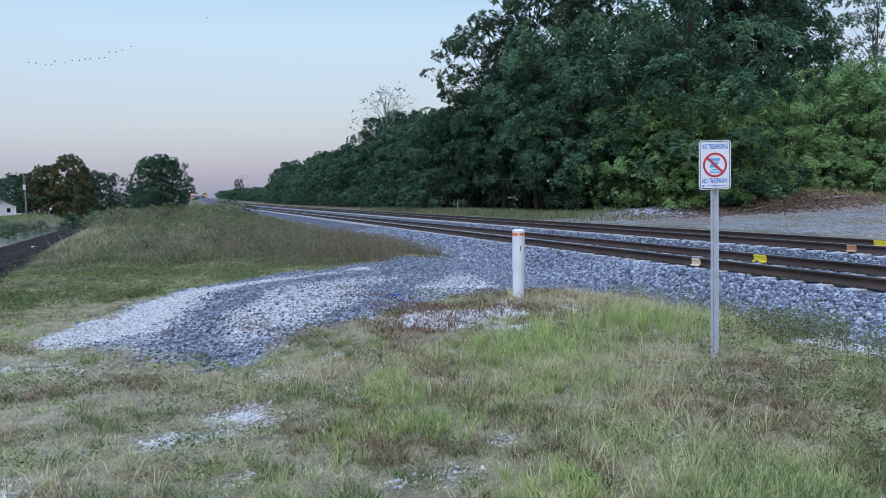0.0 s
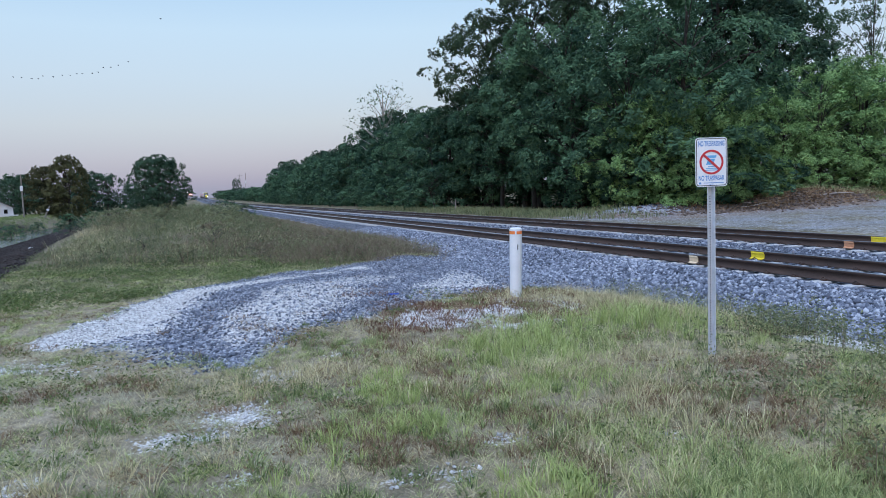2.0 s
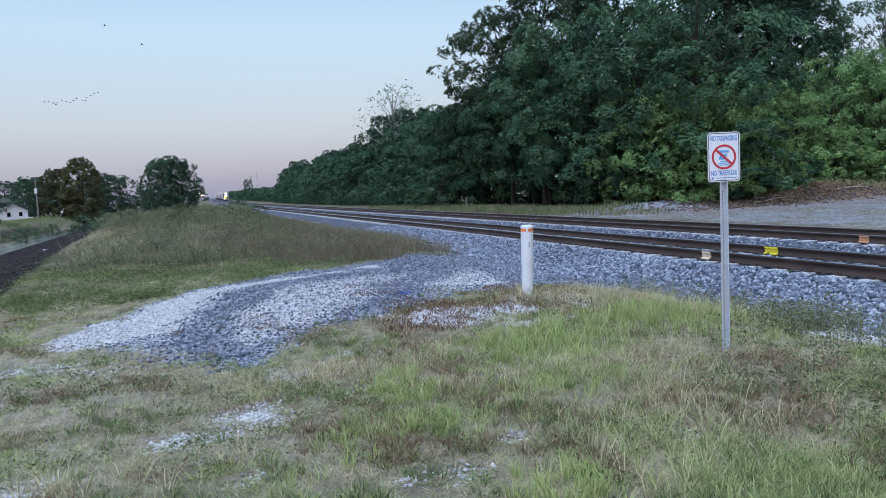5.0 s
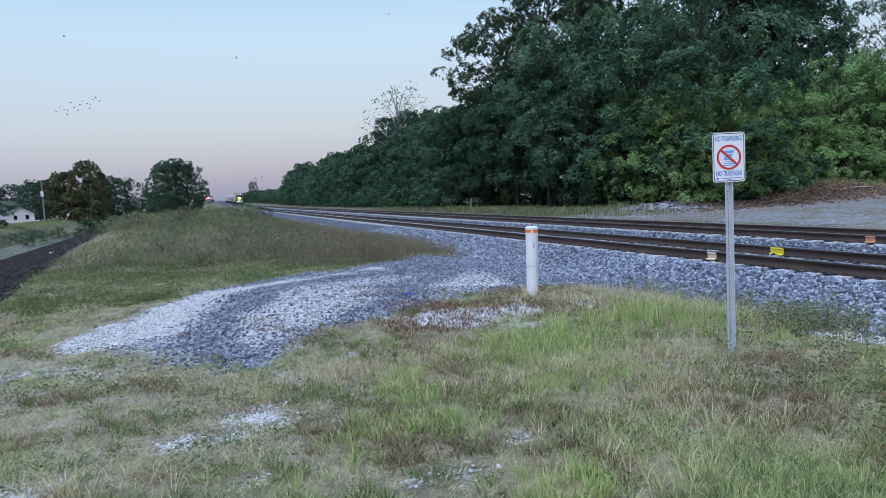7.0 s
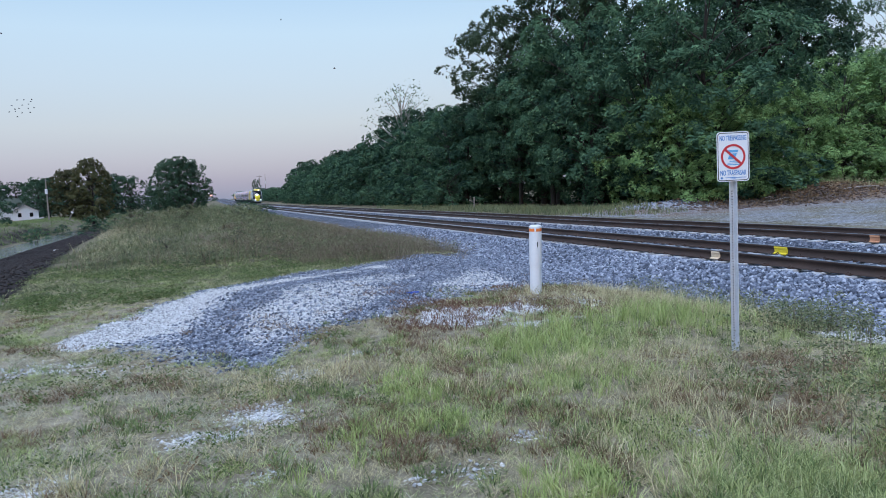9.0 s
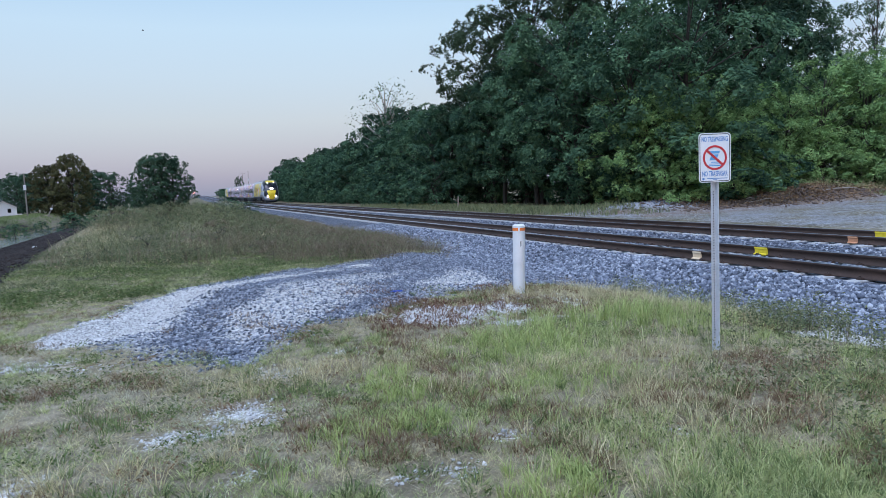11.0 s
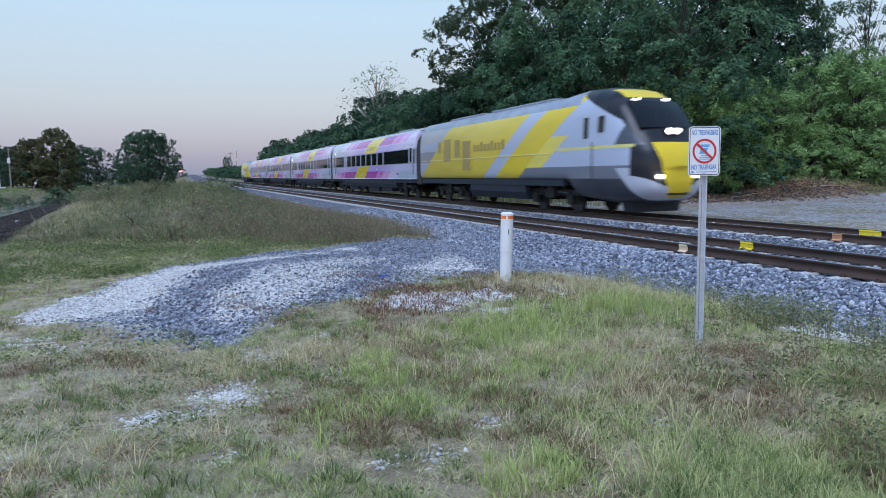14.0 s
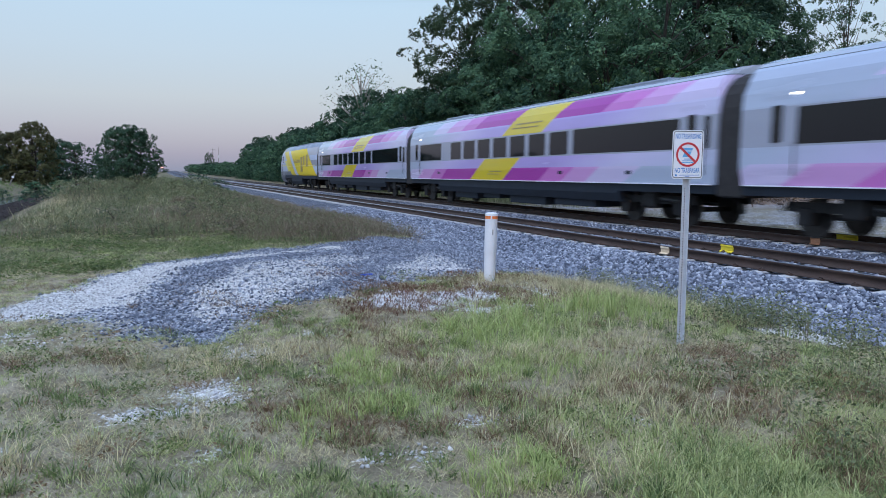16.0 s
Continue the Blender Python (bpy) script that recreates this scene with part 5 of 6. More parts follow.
def build_crossing_signal():
    s = thing("crossing_signal", pose(5.2, 640, float(climb(640))), "far crossing signal with red and white lamps lit", "signal")
    part("mast", rod([(0, 0, -0.5), (0, 0, 5.0)], 0.1, 10), GALV, s)
    part("crossbuck", box(-0.9, 0.9, -0.04, 0.0, 4.4, 4.6), SIGN_WHITE, s)
    for x in (-0.7, 0.7):
        part("lamp", rod([(x, -0.2, 3.2), (x, 0.1, 3.2)], 0.35, 14), RED_GLOW, s, "red flashing lamp")
    part("street_light", rod([(-2.2, -0.2, 5.2), (-2.2, 0.1, 5.2)], 0.3, 12), MARKER_LIGHT, s, "white lamp")
    part("bracket", box(-2.3, 0.1, -0.03, 0.03, 5.0, 5.1), GALV, s)


build_crossing_signal()


# ---- loose stone ----
def stones(name, label, x, y, z, size, seed, squash=0.75):
    """Angular stones: eight jittered corners each."""
    r = np.random.default_rng(seed)
    n = len(x)
    cube = np.array([[-1, -1, -1], [1, -1, -1], [1, 1, -1], [-1, 1, -1], [-1, -1, 1], [1, -1, 1], [1, 1, 1], [-1, 1, 1]], float)
    v = cube[None] * r.uniform(0.35, 1.0, (n, 8, 3)) * (size * r.uniform(0.6, 1.4, n))[:, None, None] * np.array([1, 1, squash])
    a, b = r.uniform(0, 6.28, n), r.uniform(-0.7, 0.7, n)
    ca, sa, cb, sb = np.cos(a)[:, None], np.sin(a)[:, None], np.cos(b)[:, None], np.sin(b)[:, None]
    v1, v2 = v[..., 1] * cb - v[..., 2] * sb, v[..., 1] * sb + v[..., 2] * cb
    v = np.stack([v[..., 0] * ca - v1 * sa + x[:, None], v[..., 0] * sa + v1 * ca + y[:, None], v2 + z[:, None]], -1)
    f = np.array([[4, 5, 6, 7], [0, 1, 5, 4], [1, 2, 6, 5], [2, 3, 7, 6], [3, 0, 4, 7]])
    faces = (np.arange(n)[:, None, None] * 8 + f[None]).reshape(-1, 4)
    return tagged(new(name, np_mesh(name, v.reshape(-1, 3), faces, STONE)), label, "stones", kind="stuff")


def chips(name, label, material, x, y, z, size, seed):
    """Small sharp chips: six jittered corners each."""
    r = np.random.default_rng(seed)
    n = len(x)
    corner = np.array([[1, 0, 0], [0, 1, 0], [-1, 0, 0], [0, -1, 0], [0, 0, 0.75], [0, 0, -0.6]], float)
    v = (corner[None] + r.normal(0, 0.22, (n, 6, 3))) * (size * r.uniform(0.7, 1.3, n))[:, None, None]
    a = r.uniform(0, 6.28, n)
    ca, sa = np.cos(a)[:, None], np.sin(a)[:, None]
    v = np.stack([v[..., 0] * ca - v[..., 1] * sa + x[:, None], v[..., 0] * sa + v[..., 1] * ca + y[:, None], v[..., 2] + z[:, None]], -1)
    f = np.array([[0, 1, 4], [1, 2, 4], [2, 3, 4], [3, 0, 4], [1, 0, 5], [2, 1, 5], [3, 2, 5], [0, 3, 5]])
    return tagged(new(name, np_mesh(name, v.reshape(-1, 3), (np.arange(n)[:, None, None] * 6 + f[None]).reshape(-1, 3), material)), label, "stones", kind="stuff")


def bed_height(x):
    top = TIE_TOP - 0.035
    return np.interp(x, [6.9, 7.5, 8.5, 9.3, 12.4, 13.0, 13.6, 14.1, 17.2, 18.0, 18.9], [-0.70, -0.42, -0.30, top, top, top - 0.10, top - 0.10, top, top, -0.34, -0.70])


def scatter_stones():
    r = np.random.default_rng(3)
    n = 44000
    y = 3.0 + 33 * r.random(n) ** 1.5
    x = r.uniform(7.1, 9.7, n)
    chips("ballast_stones", "loose angular grey ballast stones on the shoulder", STONE, x, y, np.maximum(bed_height(x), height(np.minimum(x, 8.55), y)) + r.uniform(0.0, 0.035, n), r.uniform(0.026, 0.058, n), 4)
    n = 9000
    y = 4.0 + 30 * r.random(n) ** 1.4
    x = np.where(r.random(n) < 0.75, r.uniform(12.1, 14.4, n), r.uniform(17.0, 18.6, n))
    stones("ballast_stones", "loose angular grey ballast stones between the tracks", x, y, bed_height(x) + r.uniform(-0.005, 0.03, n), np.full(n, 0.034), 5)
    n = 5000
    y = 4.0 + 26 * r.random(n) ** 1.4
    x = np.where(r.random(n) < 0.6, NEAR_TRACK, FAR_TRACK) + r.uniform(-0.66, 0.66, n)
    stones("ballast_stones", "loose angular grey ballast stones between the rails", x, y, np.full(n, TIE_TOP - 0.02) + r.uniform(-0.02, 0.015, n), np.full(n, 0.032), 6)
    n = 150000
    x, y = r.uniform(-2.6, 8.2, n), 7.0 + 15.5 * r.random(n) ** 1.3
    z = zones(x, y)
    keep = (z["gravel"] * (1 - 0.97 * ease(z["white"], 0.6, 0.85)) * (0.20 + 0.85 * ridge(x, y))) > r.random(n) * 0.95
    x, y = x[keep], y[keep]
    chips("apron_stones", "dark grey crushed stone spread over the apron", STONE, x, y, height(x, y) + r.uniform(-0.004, 0.012, len(x)), r.uniform(0.010, 0.026, len(x)), 7)
    n = 170000
    x, y = r.uniform(-4.5, 7.6, n), 2.6 + 12.4 * r.random(n) ** 1.2
    z = zones(x, y)
    keep = z["white"] > 0.22 + r.random(n) * 0.7
    x, y = x[keep], y[keep]
    chips("pale_chips", "small pale limestone chips in the bare patches", CHIP, x, y, height(x, y) + r.uniform(-0.003, 0.006, len(x)), r.uniform(0.007, 0.02, len(x)), 8)


def scatter_pile():
    r = np.random.default_rng(23)
    n = 7000
    x, y = r.uniform(20, 44, n), r.uniform(20, 37, n)
    heap = np.exp(-(((x - 27) / 5.0) ** 2 + ((y - 34.5) / 1.8) ** 2))
    keep = heap > 0.12 + r.random(n) * 0.8
    x, y = x[keep], y[keep]
    ob = stones("gravel_pile", "pale grey gravel heaped beyond the line", x, y, height(x, y) + 0.01, r.uniform(0.03, 0.075, len(x)), 9)


def chip_material():
    m = Mat("pale_limestone_chips", 0.9, 0, 0.3)
    m.color(m.ramp(m.island() * 0.8 + m.noise(50, 2, True) * 0.2, [(0.0, (0.20, 0.20, 0.20)), (0.4, (0.46, 0.455, 0.45)), (1.0, (0.78, 0.77, 0.76))]))
    return m.m


CHIP = chip_material()
MUD = plain("dark_wet_soil", (0.010, 0.008, 0.008), (0.05, 0.038, 0.034), 5, 0.9, 0, 0.5)


def scatter_clods():
    r = np.random.default_rng(29)
    n = 14000
    y = 14 + 70 * r.random(n) ** 1.4
    x = r.uniform(-15, -3.2, n)
    keep = zones(x, y)["soil"] > 0.4 + 0.5 * value_noise(x, y, 1.5, 83)
    x, y = x[keep], y[keep]
    chips("soil_clods", "lumps of dark wet soil on the ditch bank", MUD, x, y, height(x, y) + 0.01, r.uniform(0.02, 0.075, len(x)), 31)


scatter_stones()
scatter_pile()
scatter_clods()


# ---- grass and weeds ----
def blades(name, label, material, x, y, tall, wide, seed, lean=0.45, z=None, short=False, toward=None):
    """Bent grass blades of two tapering pieces."""
    r = np.random.default_rng(seed)
    n = len(x)
    z = height(x, y) - 0.012 if z is None else z
    a = r.uniform(0, 2 * np.pi, n)
    side = np.stack([np.cos(a), np.sin(a), np.zeros(n)], -1) * (wide * 0.5)[:, None]
    b = r.uniform(0, 2 * np.pi, n) if toward is None else toward
    out = np.stack([np.cos(b), np.sin(b)], -1) * (tall * np.abs(r.normal(lean, 0.28, n)))[:, None]
    base = np.stack([x, y, z], -1)
    mid = base + np.concatenate([out * 0.32, (tall * 0.60)[:, None]], 1)
    tip = base + np.concatenate([out, (tall * r.uniform(0.8, 1.0, n))[:, None]], 1)
    if short:
        v = np.stack([base - side, base + side, tip], 1).reshape(-1, 3)
        return tagged(new(name, np_mesh(name, v, np.arange(n * 3).reshape(-1, 3), material)), label, "grass", kind="stuff")
    v = np.stack([base - side, base + side, mid + side * 0.8, mid - side * 0.8, tip + side * 0.12, tip - side * 0.12], 1).reshape(-1, 3)
    f = np.array([[0, 1, 2, 3], [3, 2, 4, 5]])
    faces = (np.arange(n)[:, None, None] * 6 + f[None]).reshape(-1, 4)
    return tagged(new(name, np_mesh(name, v, faces, material)), label, "grass", kind="stuff")


def tufts(r, count, x0, x1, y0, y1, chance, per=9, spread=0.05):
    """Blade roots in tufts, kept where chance is high."""
    x, y = r.uniform(x0, x1, count), y0 + (y1 - y0) * r.random(count) ** 1.25
    keep = chance(x, y) > r.random(count)
    x, y = np.repeat(x[keep], per), np.repeat(y[keep], per)
    return x + r.normal(0, spread, len(x)), y + r.normal(0, spread, len(y))


def tussocks(r, cx, cy, per, rad):
    """Roots and leaning directions of blades that fan out from the middle of each tussock."""
    k = np.repeat(np.arange(len(cx)), per)
    a, f = r.uniform(0, 2 * np.pi, len(k)), r.random(len(k)) ** 0.7
    rad = np.broadcast_to(rad, (len(cx),))[k]
    return cx[k] + np.cos(a) * f * rad, cy[k] + np.sin(a) * f * rad, a + r.normal(0, 0.5, len(k)), k


def verge(r, count, y0, y1, chance):
    """Places on the verge before the tracks, denser near the path."""
    y = y0 + (y1 - y0) * r.random(count) ** 1.5
    lo, hi = -0.4 * y - 1.4, np.minimum(7.3, 1.35 * y + 0.8)
    x = lo + (hi - lo) * r.random(count)
    keep = chance(x, y) > r.random(count)
    return x[keep], y[keep]


def blob(x, y, *spots):
    """Soft round patches: middle, radii and weight of each."""
    n = (value_noise(x, y, 0.5, 77) - 0.5) * 1.3
    return np.clip(np.max([w * np.clip(1.5 - np.hypot((x - a) / rx, (y - b) / ry) + n, 0, 1) for a, b, rx, ry, w in spots], 0), 0, 1)


def bare(x, y):
    z = zones(x, y)
    return np.clip(1 - np.maximum(z["gravel"], np.maximum(z["white"] * 1.35, z["soil"])), 0, 1)


def tall_zone(x, y):
    edge = 2.2 + 1.2 * (value_noise(x, y, 1.5, 51) - 0.5)
    return ease(x, edge - 0.5, edge + 1.0) * ease(y, 7.1 + 0.7 * ease(x, 4, 5.2), 6.3 + 0.6 * ease(x, 4, 5.2)) * ease(x, 7.4, 6.4)


def grow_grass():
    r = np.random.default_rng(17)
    n1 = lambda x, y: value_noise(x, y, 0.8, 61)
    n2 = lambda x, y: value_noise(x, y, 2.0, 62)
    straw = lambda x, y: blob(x, y, (2.9, 3.9, 0.8, 0.4, 0.6), (3.3, 4.6, 0.5, 0.35, 0.5), (5.6, 8.8, 1.1, 0.9, 1), (4.3, 5.4, 0.8, 0.4, 0.4), (3.6, 3.4, 0.6, 0.4, 0.4), (2.2, 3.3, 0.4, 0.3, 0.8), (1.7, 6.3, 0.7, 0.35, 0.7), (0.4, 6.3, 0.7, 0.4, 0.8), (6.3, 7.6, 0.6, 0.7, 0.7), (2.6, 5.3, 0.7, 0.2, 0.9), (-0.6, 4.2, 0.6, 0.3, 0.5))
    brown = lambda x, y: blob(x, y, (-1.3, 6.85, 0.45, 0.25, 1), (0.23, 5.6, 0.16, 0.14, 1), (1.15, 7.9, 0.35, 0.35, 0.9), (1.9, 5.6, 0.35, 0.2, 0.7), (-2.6, 9.2, 0.8, 0.3, 0.8), (2.9, 10.2, 0.6, 0.25, 1), (4.2, 10.0, 0.5, 0.35, 1), (4.1, 9.0, 0.35, 0.3, 1), (2.7, 9.2, 0.5, 0.3, 0.9), (3.2, 8.3, 0.6, 0.25, 0.7), (-2.2, 11.5, 0.7, 0.5, 0.5), (3.9, 3.9, 0.5, 0.5, 0.7), (4.6, 4.7, 0.5, 0.4, 0.7))
    fresh = lambda x, y: blob(x, y, (1.56, 5.6, 0.40, 0.5, 1), (1.0, 4.5, 0.30, 0.22, 1), (1.45, 4.7, 0.30, 0.35, 0.9), (3.2, 6.25, 0.9, 0.5, 1), (4.6, 6.9, 1.1, 0.45, 1), (5.2, 6.4, 0.8, 0.5, 0.8), (2.9, 5.0, 0.6, 0.35, 0.7), (0.7, 4.2, 0.35, 0.2, 0.6), (1.8, 3.3, 0.5, 0.25, 0.4))
    mixed = lambda x, y: 0.6 * n1(x, y) + 0.4 * value_noise(x, y, 0.33, 74)
    lush = lambda x, y: bare(x, y) * (1 - 0.8 * brown(x, y))
    # short turf all over the verge, in tufts
    x, y = verge(r, 34000, 2.2, 20, lambda x, y: lush(x, y) * (0.12 + 1.0 * ease(mixed(x, y), 0.46, 0.60)) * (1 - 0.8 * straw(x, y)))
    x, y, a, k = tussocks(r, x, y, 16, r.uniform(0.03, 0.09, len(x)))
    size = (0.5 + 1.1 * value_noise(x, y, 0.35, 95)) * (0.7 + 0.5 * r.random(len(x)))
    blades("short_grass", "short patchy green turf on the verge", GRASS, x, y, 0.050 * size, r.uniform(0.004, 0.008, len(x)) * (0.7 + 0.07 * y), 1, 0.9, short=True, toward=a)
    x, y = verge(r, 34000, 2.2, 20, lambda x, y: lush(x, y) * (0.12 + 0.8 * ease(mixed(x, y), 0.56, 0.42) + 0.7 * straw(x, y)))
    x, y, a, k = tussocks(r, x, y, 14, r.uniform(0.04, 0.11, len(x)))
    blades("dry_grass", "short dry straw-coloured grass on the verge", GRASS_DRY, x, y, r.uniform(0.015, 0.07, len(x)), r.uniform(0.003, 0.006, len(x)) * (0.7 + 0.07 * y), 2, 1.5, short=True)
    x, y = verge(r, 13000, 2.2, 10.5, lambda x, y: lush(x, y) * ease(x, 1.4, -0.6) * (0.1 + 1.0 * ease(value_noise(x, y, 0.6, 79), 0.42, 0.6)))
    x, y, a, k = tussocks(r, x, y, 18, r.uniform(0.05, 0.12, len(x)))
    blades("pale_grass", "thin pale bluish green grass trodden flat", GRASS_PALE, x, y, r.uniform(0.02, 0.065, len(x)), r.uniform(0.003, 0.006, len(x)), 13, 1.3, short=True)
    x, y = tufts(r, 1500, -9, 8, -9, 2.2, lambda x, y: 0.3 + 0.7 * ease(n1(x, y), 0.35, 0.6), 9, 0.09)
    blades("short_grass", "short patchy green turf on the verge", GRASS, x, y, r.uniform(0.02, 0.09, len(x)), r.uniform(0.006, 0.011, len(x)), 15, 0.9, short=True)
    # tussocks of fresh grass, and the taller stand round the sign
    x, y = verge(r, 6500, 2.2, 9, lambda x, y: lush(x, y) * fresh(x, y) * (0.3 + 0.9 * ease(value_noise(x, y, 0.45, 75), 0.38, 0.6)))
    x, y, a, k = tussocks(r, x, y, 26, r.uniform(0.03, 0.08, len(x)))
    high = 0.13 + 0.16 * ease(y, 5.6, 6.8) * ease(x, 2.2, 3.2)
    blades("fresh_grass", "fresh green grass tussocks in the turf", GRASS_FRESH, x, y, high * r.uniform(0.5, 1.15, len(x)), r.uniform(0.003, 0.007, len(x)), 3, 0.55, toward=a)
    x, y = verge(r, 6500, 2.2, 8.6, lambda x, y: tall_zone(x, y) * (0.1 + lush(x, y)) * (1 - 0.6 * straw(x, y)) * (0.08 + 1.0 * ease(n2(x, y), 0.40, 0.6)))
    x, y, a, k = tussocks(r, x, y, 20, r.uniform(0.03, 0.08, len(x)))
    blades("tall_grass", "tall green grass round the sign post", GRASS, x, y, r.uniform(0.08, 0.24, len(x)) * (0.6 + 0.4 * ease(y, 3.5, 6)), r.uniform(0.003, 0.006, len(x)), 12, 0.7, toward=a)
    x, y = verge(r, 9000, 2.2, 10.8, lambda x, y: straw(x, y) * (0.25 + 0.75 * ease(y, 3, 5)))
    x, y, a, k = tussocks(r, x, y, 18, r.uniform(0.03, 0.09, len(x)))
    blades("straw_grass", "straw-coloured dry grass tussocks", GRASS_DRY, x, y, r.uniform(0.06, 0.22, len(x)), r.uniform(0.0025, 0.005, len(x)), 4, 0.9, toward=a)
    # pale seed heads that stand over the tall grass
    x, y = verge(r, 4000, 4.6, 9.8, lambda x, y: blob(x, y, (4.2, 7.3, 1.6, 0.5, 1), (5.6, 6.9, 0.8, 0.9, 1), (5.8, 8.6, 1.0, 0.9, 0.9)) * 0.8)
    blades("seed_stems", "thin pale seeding stems over the tall grass", GRASS_DRY, x, y, r.uniform(0.22, 0.42, len(x)), np.full(len(x), 0.0035), 5, 0.35)
    # loose tussocks in the thin turf
    x, y = verge(r, 2200, 2.2, 10, lambda x, y: bare(x, y) * (0.12 + 0.5 * (mixed(x, y) > 0.53) + blob(x, y, (3.3, 2.8, 0.8, 0.3, 0.9), (-0.6, 5.6, 0.35, 0.25, 0.6))))
    x, y, a, k = tussocks(r, x, y, 34, r.uniform(0.03, 0.10, len(x)))
    blades("grass_tufts", "loose green grass tufts in the thin turf", GRASS_DARK, x, y, r.uniform(0.04, 0.13, len(x)), r.uniform(0.003, 0.007, len(x)), 16, 0.7, toward=a)
    x, y = verge(r, 12000, 2.2, 12, lambda x, y: (0.25 + bare(x, y)) * np.maximum(brown(x, y), 0.7 * ease(value_noise(x, y, 0.7, 76), 0.60, 0.70)))
    x, y, a, k = tussocks(r, x, y, 20, r.uniform(0.03, 0.10, len(x)))
    blades("brown_grass", "dead reddish brown grass and weeds in patches", WEED_DEAD, x, y, r.uniform(0.02, 0.10, len(x)), r.uniform(0.003, 0.007, len(x)), 17, 1.1, toward=a)
    # weeds on the bank
    bank = lambda x, y: ease(y, 16.5, 19) * ease(x, 6.8, 5.4) * ease(x, -3.9 - 0.05 * (y - 18), -2.4 - 0.05 * (y - 18))
    x, y = tufts(r, 2600, -8, 7.6, 15.5, 85, lambda x, y: bank(x, y) * bare(x, y) * (0.5 + 0.8 * ease(n2(x * 0.6, y * 0.6), 0.3, 0.6)), 7, 0.16)
    far = 0.005 + 0.00025 * np.clip(y, 15, 70)
    hgt = r.uniform(0.2, 0.5, len(x)) * (0.3 + 0.7 * ease(y, 17.5, 25)) * (1 - 0.6 * ease(x, 1.5, 5.0)) * (1 - 0.5 * ease(y, 60, 90))
    blades("bank_weeds", "tall drab green weeds on the bank", WEED, x, y, hgt, far * r.uniform(0.7, 1.4, len(x)), 6, 0.6)
    x, y = tufts(r, 3000, -8, 7.6, 17.5, 80, lambda x, y: bank(x, y) * bare(x, y) * ease(value_noise(x, y, 4.0, 66) + 0.25 * ease(x, 1, 6), 0.5, 0.7), 7, 0.16)
    blades("brown_weeds", "withered brown weed stalks on the bank", WEED_BROWN, x, y, r.uniform(0.3, 0.8, len(x)) * (1 - 0.5 * ease(x, 1.5, 5.0)) * (1 - 0.5 * ease(y, 60, 90)), (0.004 + 0.00025 * np.clip(y, 15, 70)) * r.uniform(0.6, 1.2, len(x)), 7, 0.5)
    x, y = tufts(r, 6500, -8, 7.0, 16.8, 70, lambda x, y: bank(x, y) * (0.30 + 0.65 * ease(value_noise(x, y, 3.0, 67), 0.35, 0.6)), 30, 0.24)
    top = 0.55 * (0.3 + 0.7 * ease(y, 18, 26)) * (1 - 0.55 * ease(x, 1.5, 5.0)) * (0.2 + 1.6 * value_noise(x, y, 1.3, 68) ** 1.5)
    v, f = leaf_cards(np.stack([x, y, height(x, y) + top * r.random(len(x)) ** 0.6], -1), 0.030, r, 0.05, simple=True)
    tagged(new("bank_herbage", np_mesh("bank_herbage", v, f, WEED)), "bushy dull green herbage on the bank", "weeds", kind="stuff")
    x, y = tufts(r, 2600, -8, 6.5, 17.5, 75, lambda x, y: bank(x, y) * (0.25 + ease(value_noise(x, y, 3.5, 70), 0.42, 0.62)), 12, 0.18)
    blades("bank_straw", "pale straw-coloured seed heads on the bank", GRASS_DRY, x, y, r.uniform(0.25, 0.5, len(x)) * (1 - 0.5 * ease(x, 1.5, 5.0)) * (0.4 + 0.6 * ease(y, 18, 26)), (0.004 + 0.0002 * np.clip(y, 15, 70)) * r.uniform(0.7, 1.3, len(x)), 16, 0.6, short=True)
    x, y = tufts(r, 1300, 0.5, 6.6, 17.5, 45, lambda x, y: bank(x, y) * ease(x, 0.5, 2.5) * (0.3 + 0.7 * ease(value_noise(x, y, 2.0, 69), 0.45, 0.6)), 26, 0.24)
    v, f = leaf_cards(np.stack([x, y, height(x, y) + 0.36 * r.random(len(x)) ** 0.7], -1), 0.030, r, 0.05, simple=True)
    tagged(new("brown_herbage", np_mesh("brown_herbage", v, f, WEED_BROWN)), "withered dark brown herbage at the bank's foot", "weeds", kind="stuff")
    # tall withered growth where the bank runs out on the ballast
    foot = lambda x, y: blob(x, y, (4.3, 18.6, 1.5, 1.8, 1), (5.6, 21.8, 1.3, 2.6, 1), (6.2, 25.5, 1.2, 3.5, 1), (3.2, 17.0, 0.9, 0.8, 0.7)) * (1 - np.clip(1.4 - np.hypot((x - 4.0) / 0.45, (y - 17.1) / 0.5), 0, 1))
    x, y = tufts(r, 5200, 1.8, 7.6, 15.5, 30, lambda x, y: foot(x, y) * (0.3 + 0.7 * ease(value_noise(x, y, 0.9, 72), 0.35, 0.6)), 12, 0.12)
    blades("foot_weeds", "withered dark brown weeds at the foot of the bank", WEED_BROWN, x, y, r.uniform(0.15, 0.55, len(x)), r.uniform(0.006, 0.012, len(x)), 19, 0.6, short=True)
    x, y = tufts(r, 2600, 1.8, 7.6, 15.5, 30, lambda x, y: foot(x, y) * (0.2 + 0.8 * ease(value_noise(x, y, 0.9, 72), 0.4, 0.6)), 18, 0.12)
    v, f = leaf_cards(np.stack([x, y, height(x, y) + 0.34 * r.random(len(x))], -1), 0.026, r, 0.04, simple=True)
    tagged(new("foot_herbage", np_mesh("foot_herbage", v, f, WEED)), "tangled olive herbage at the foot of the bank", "weeds", kind="stuff")
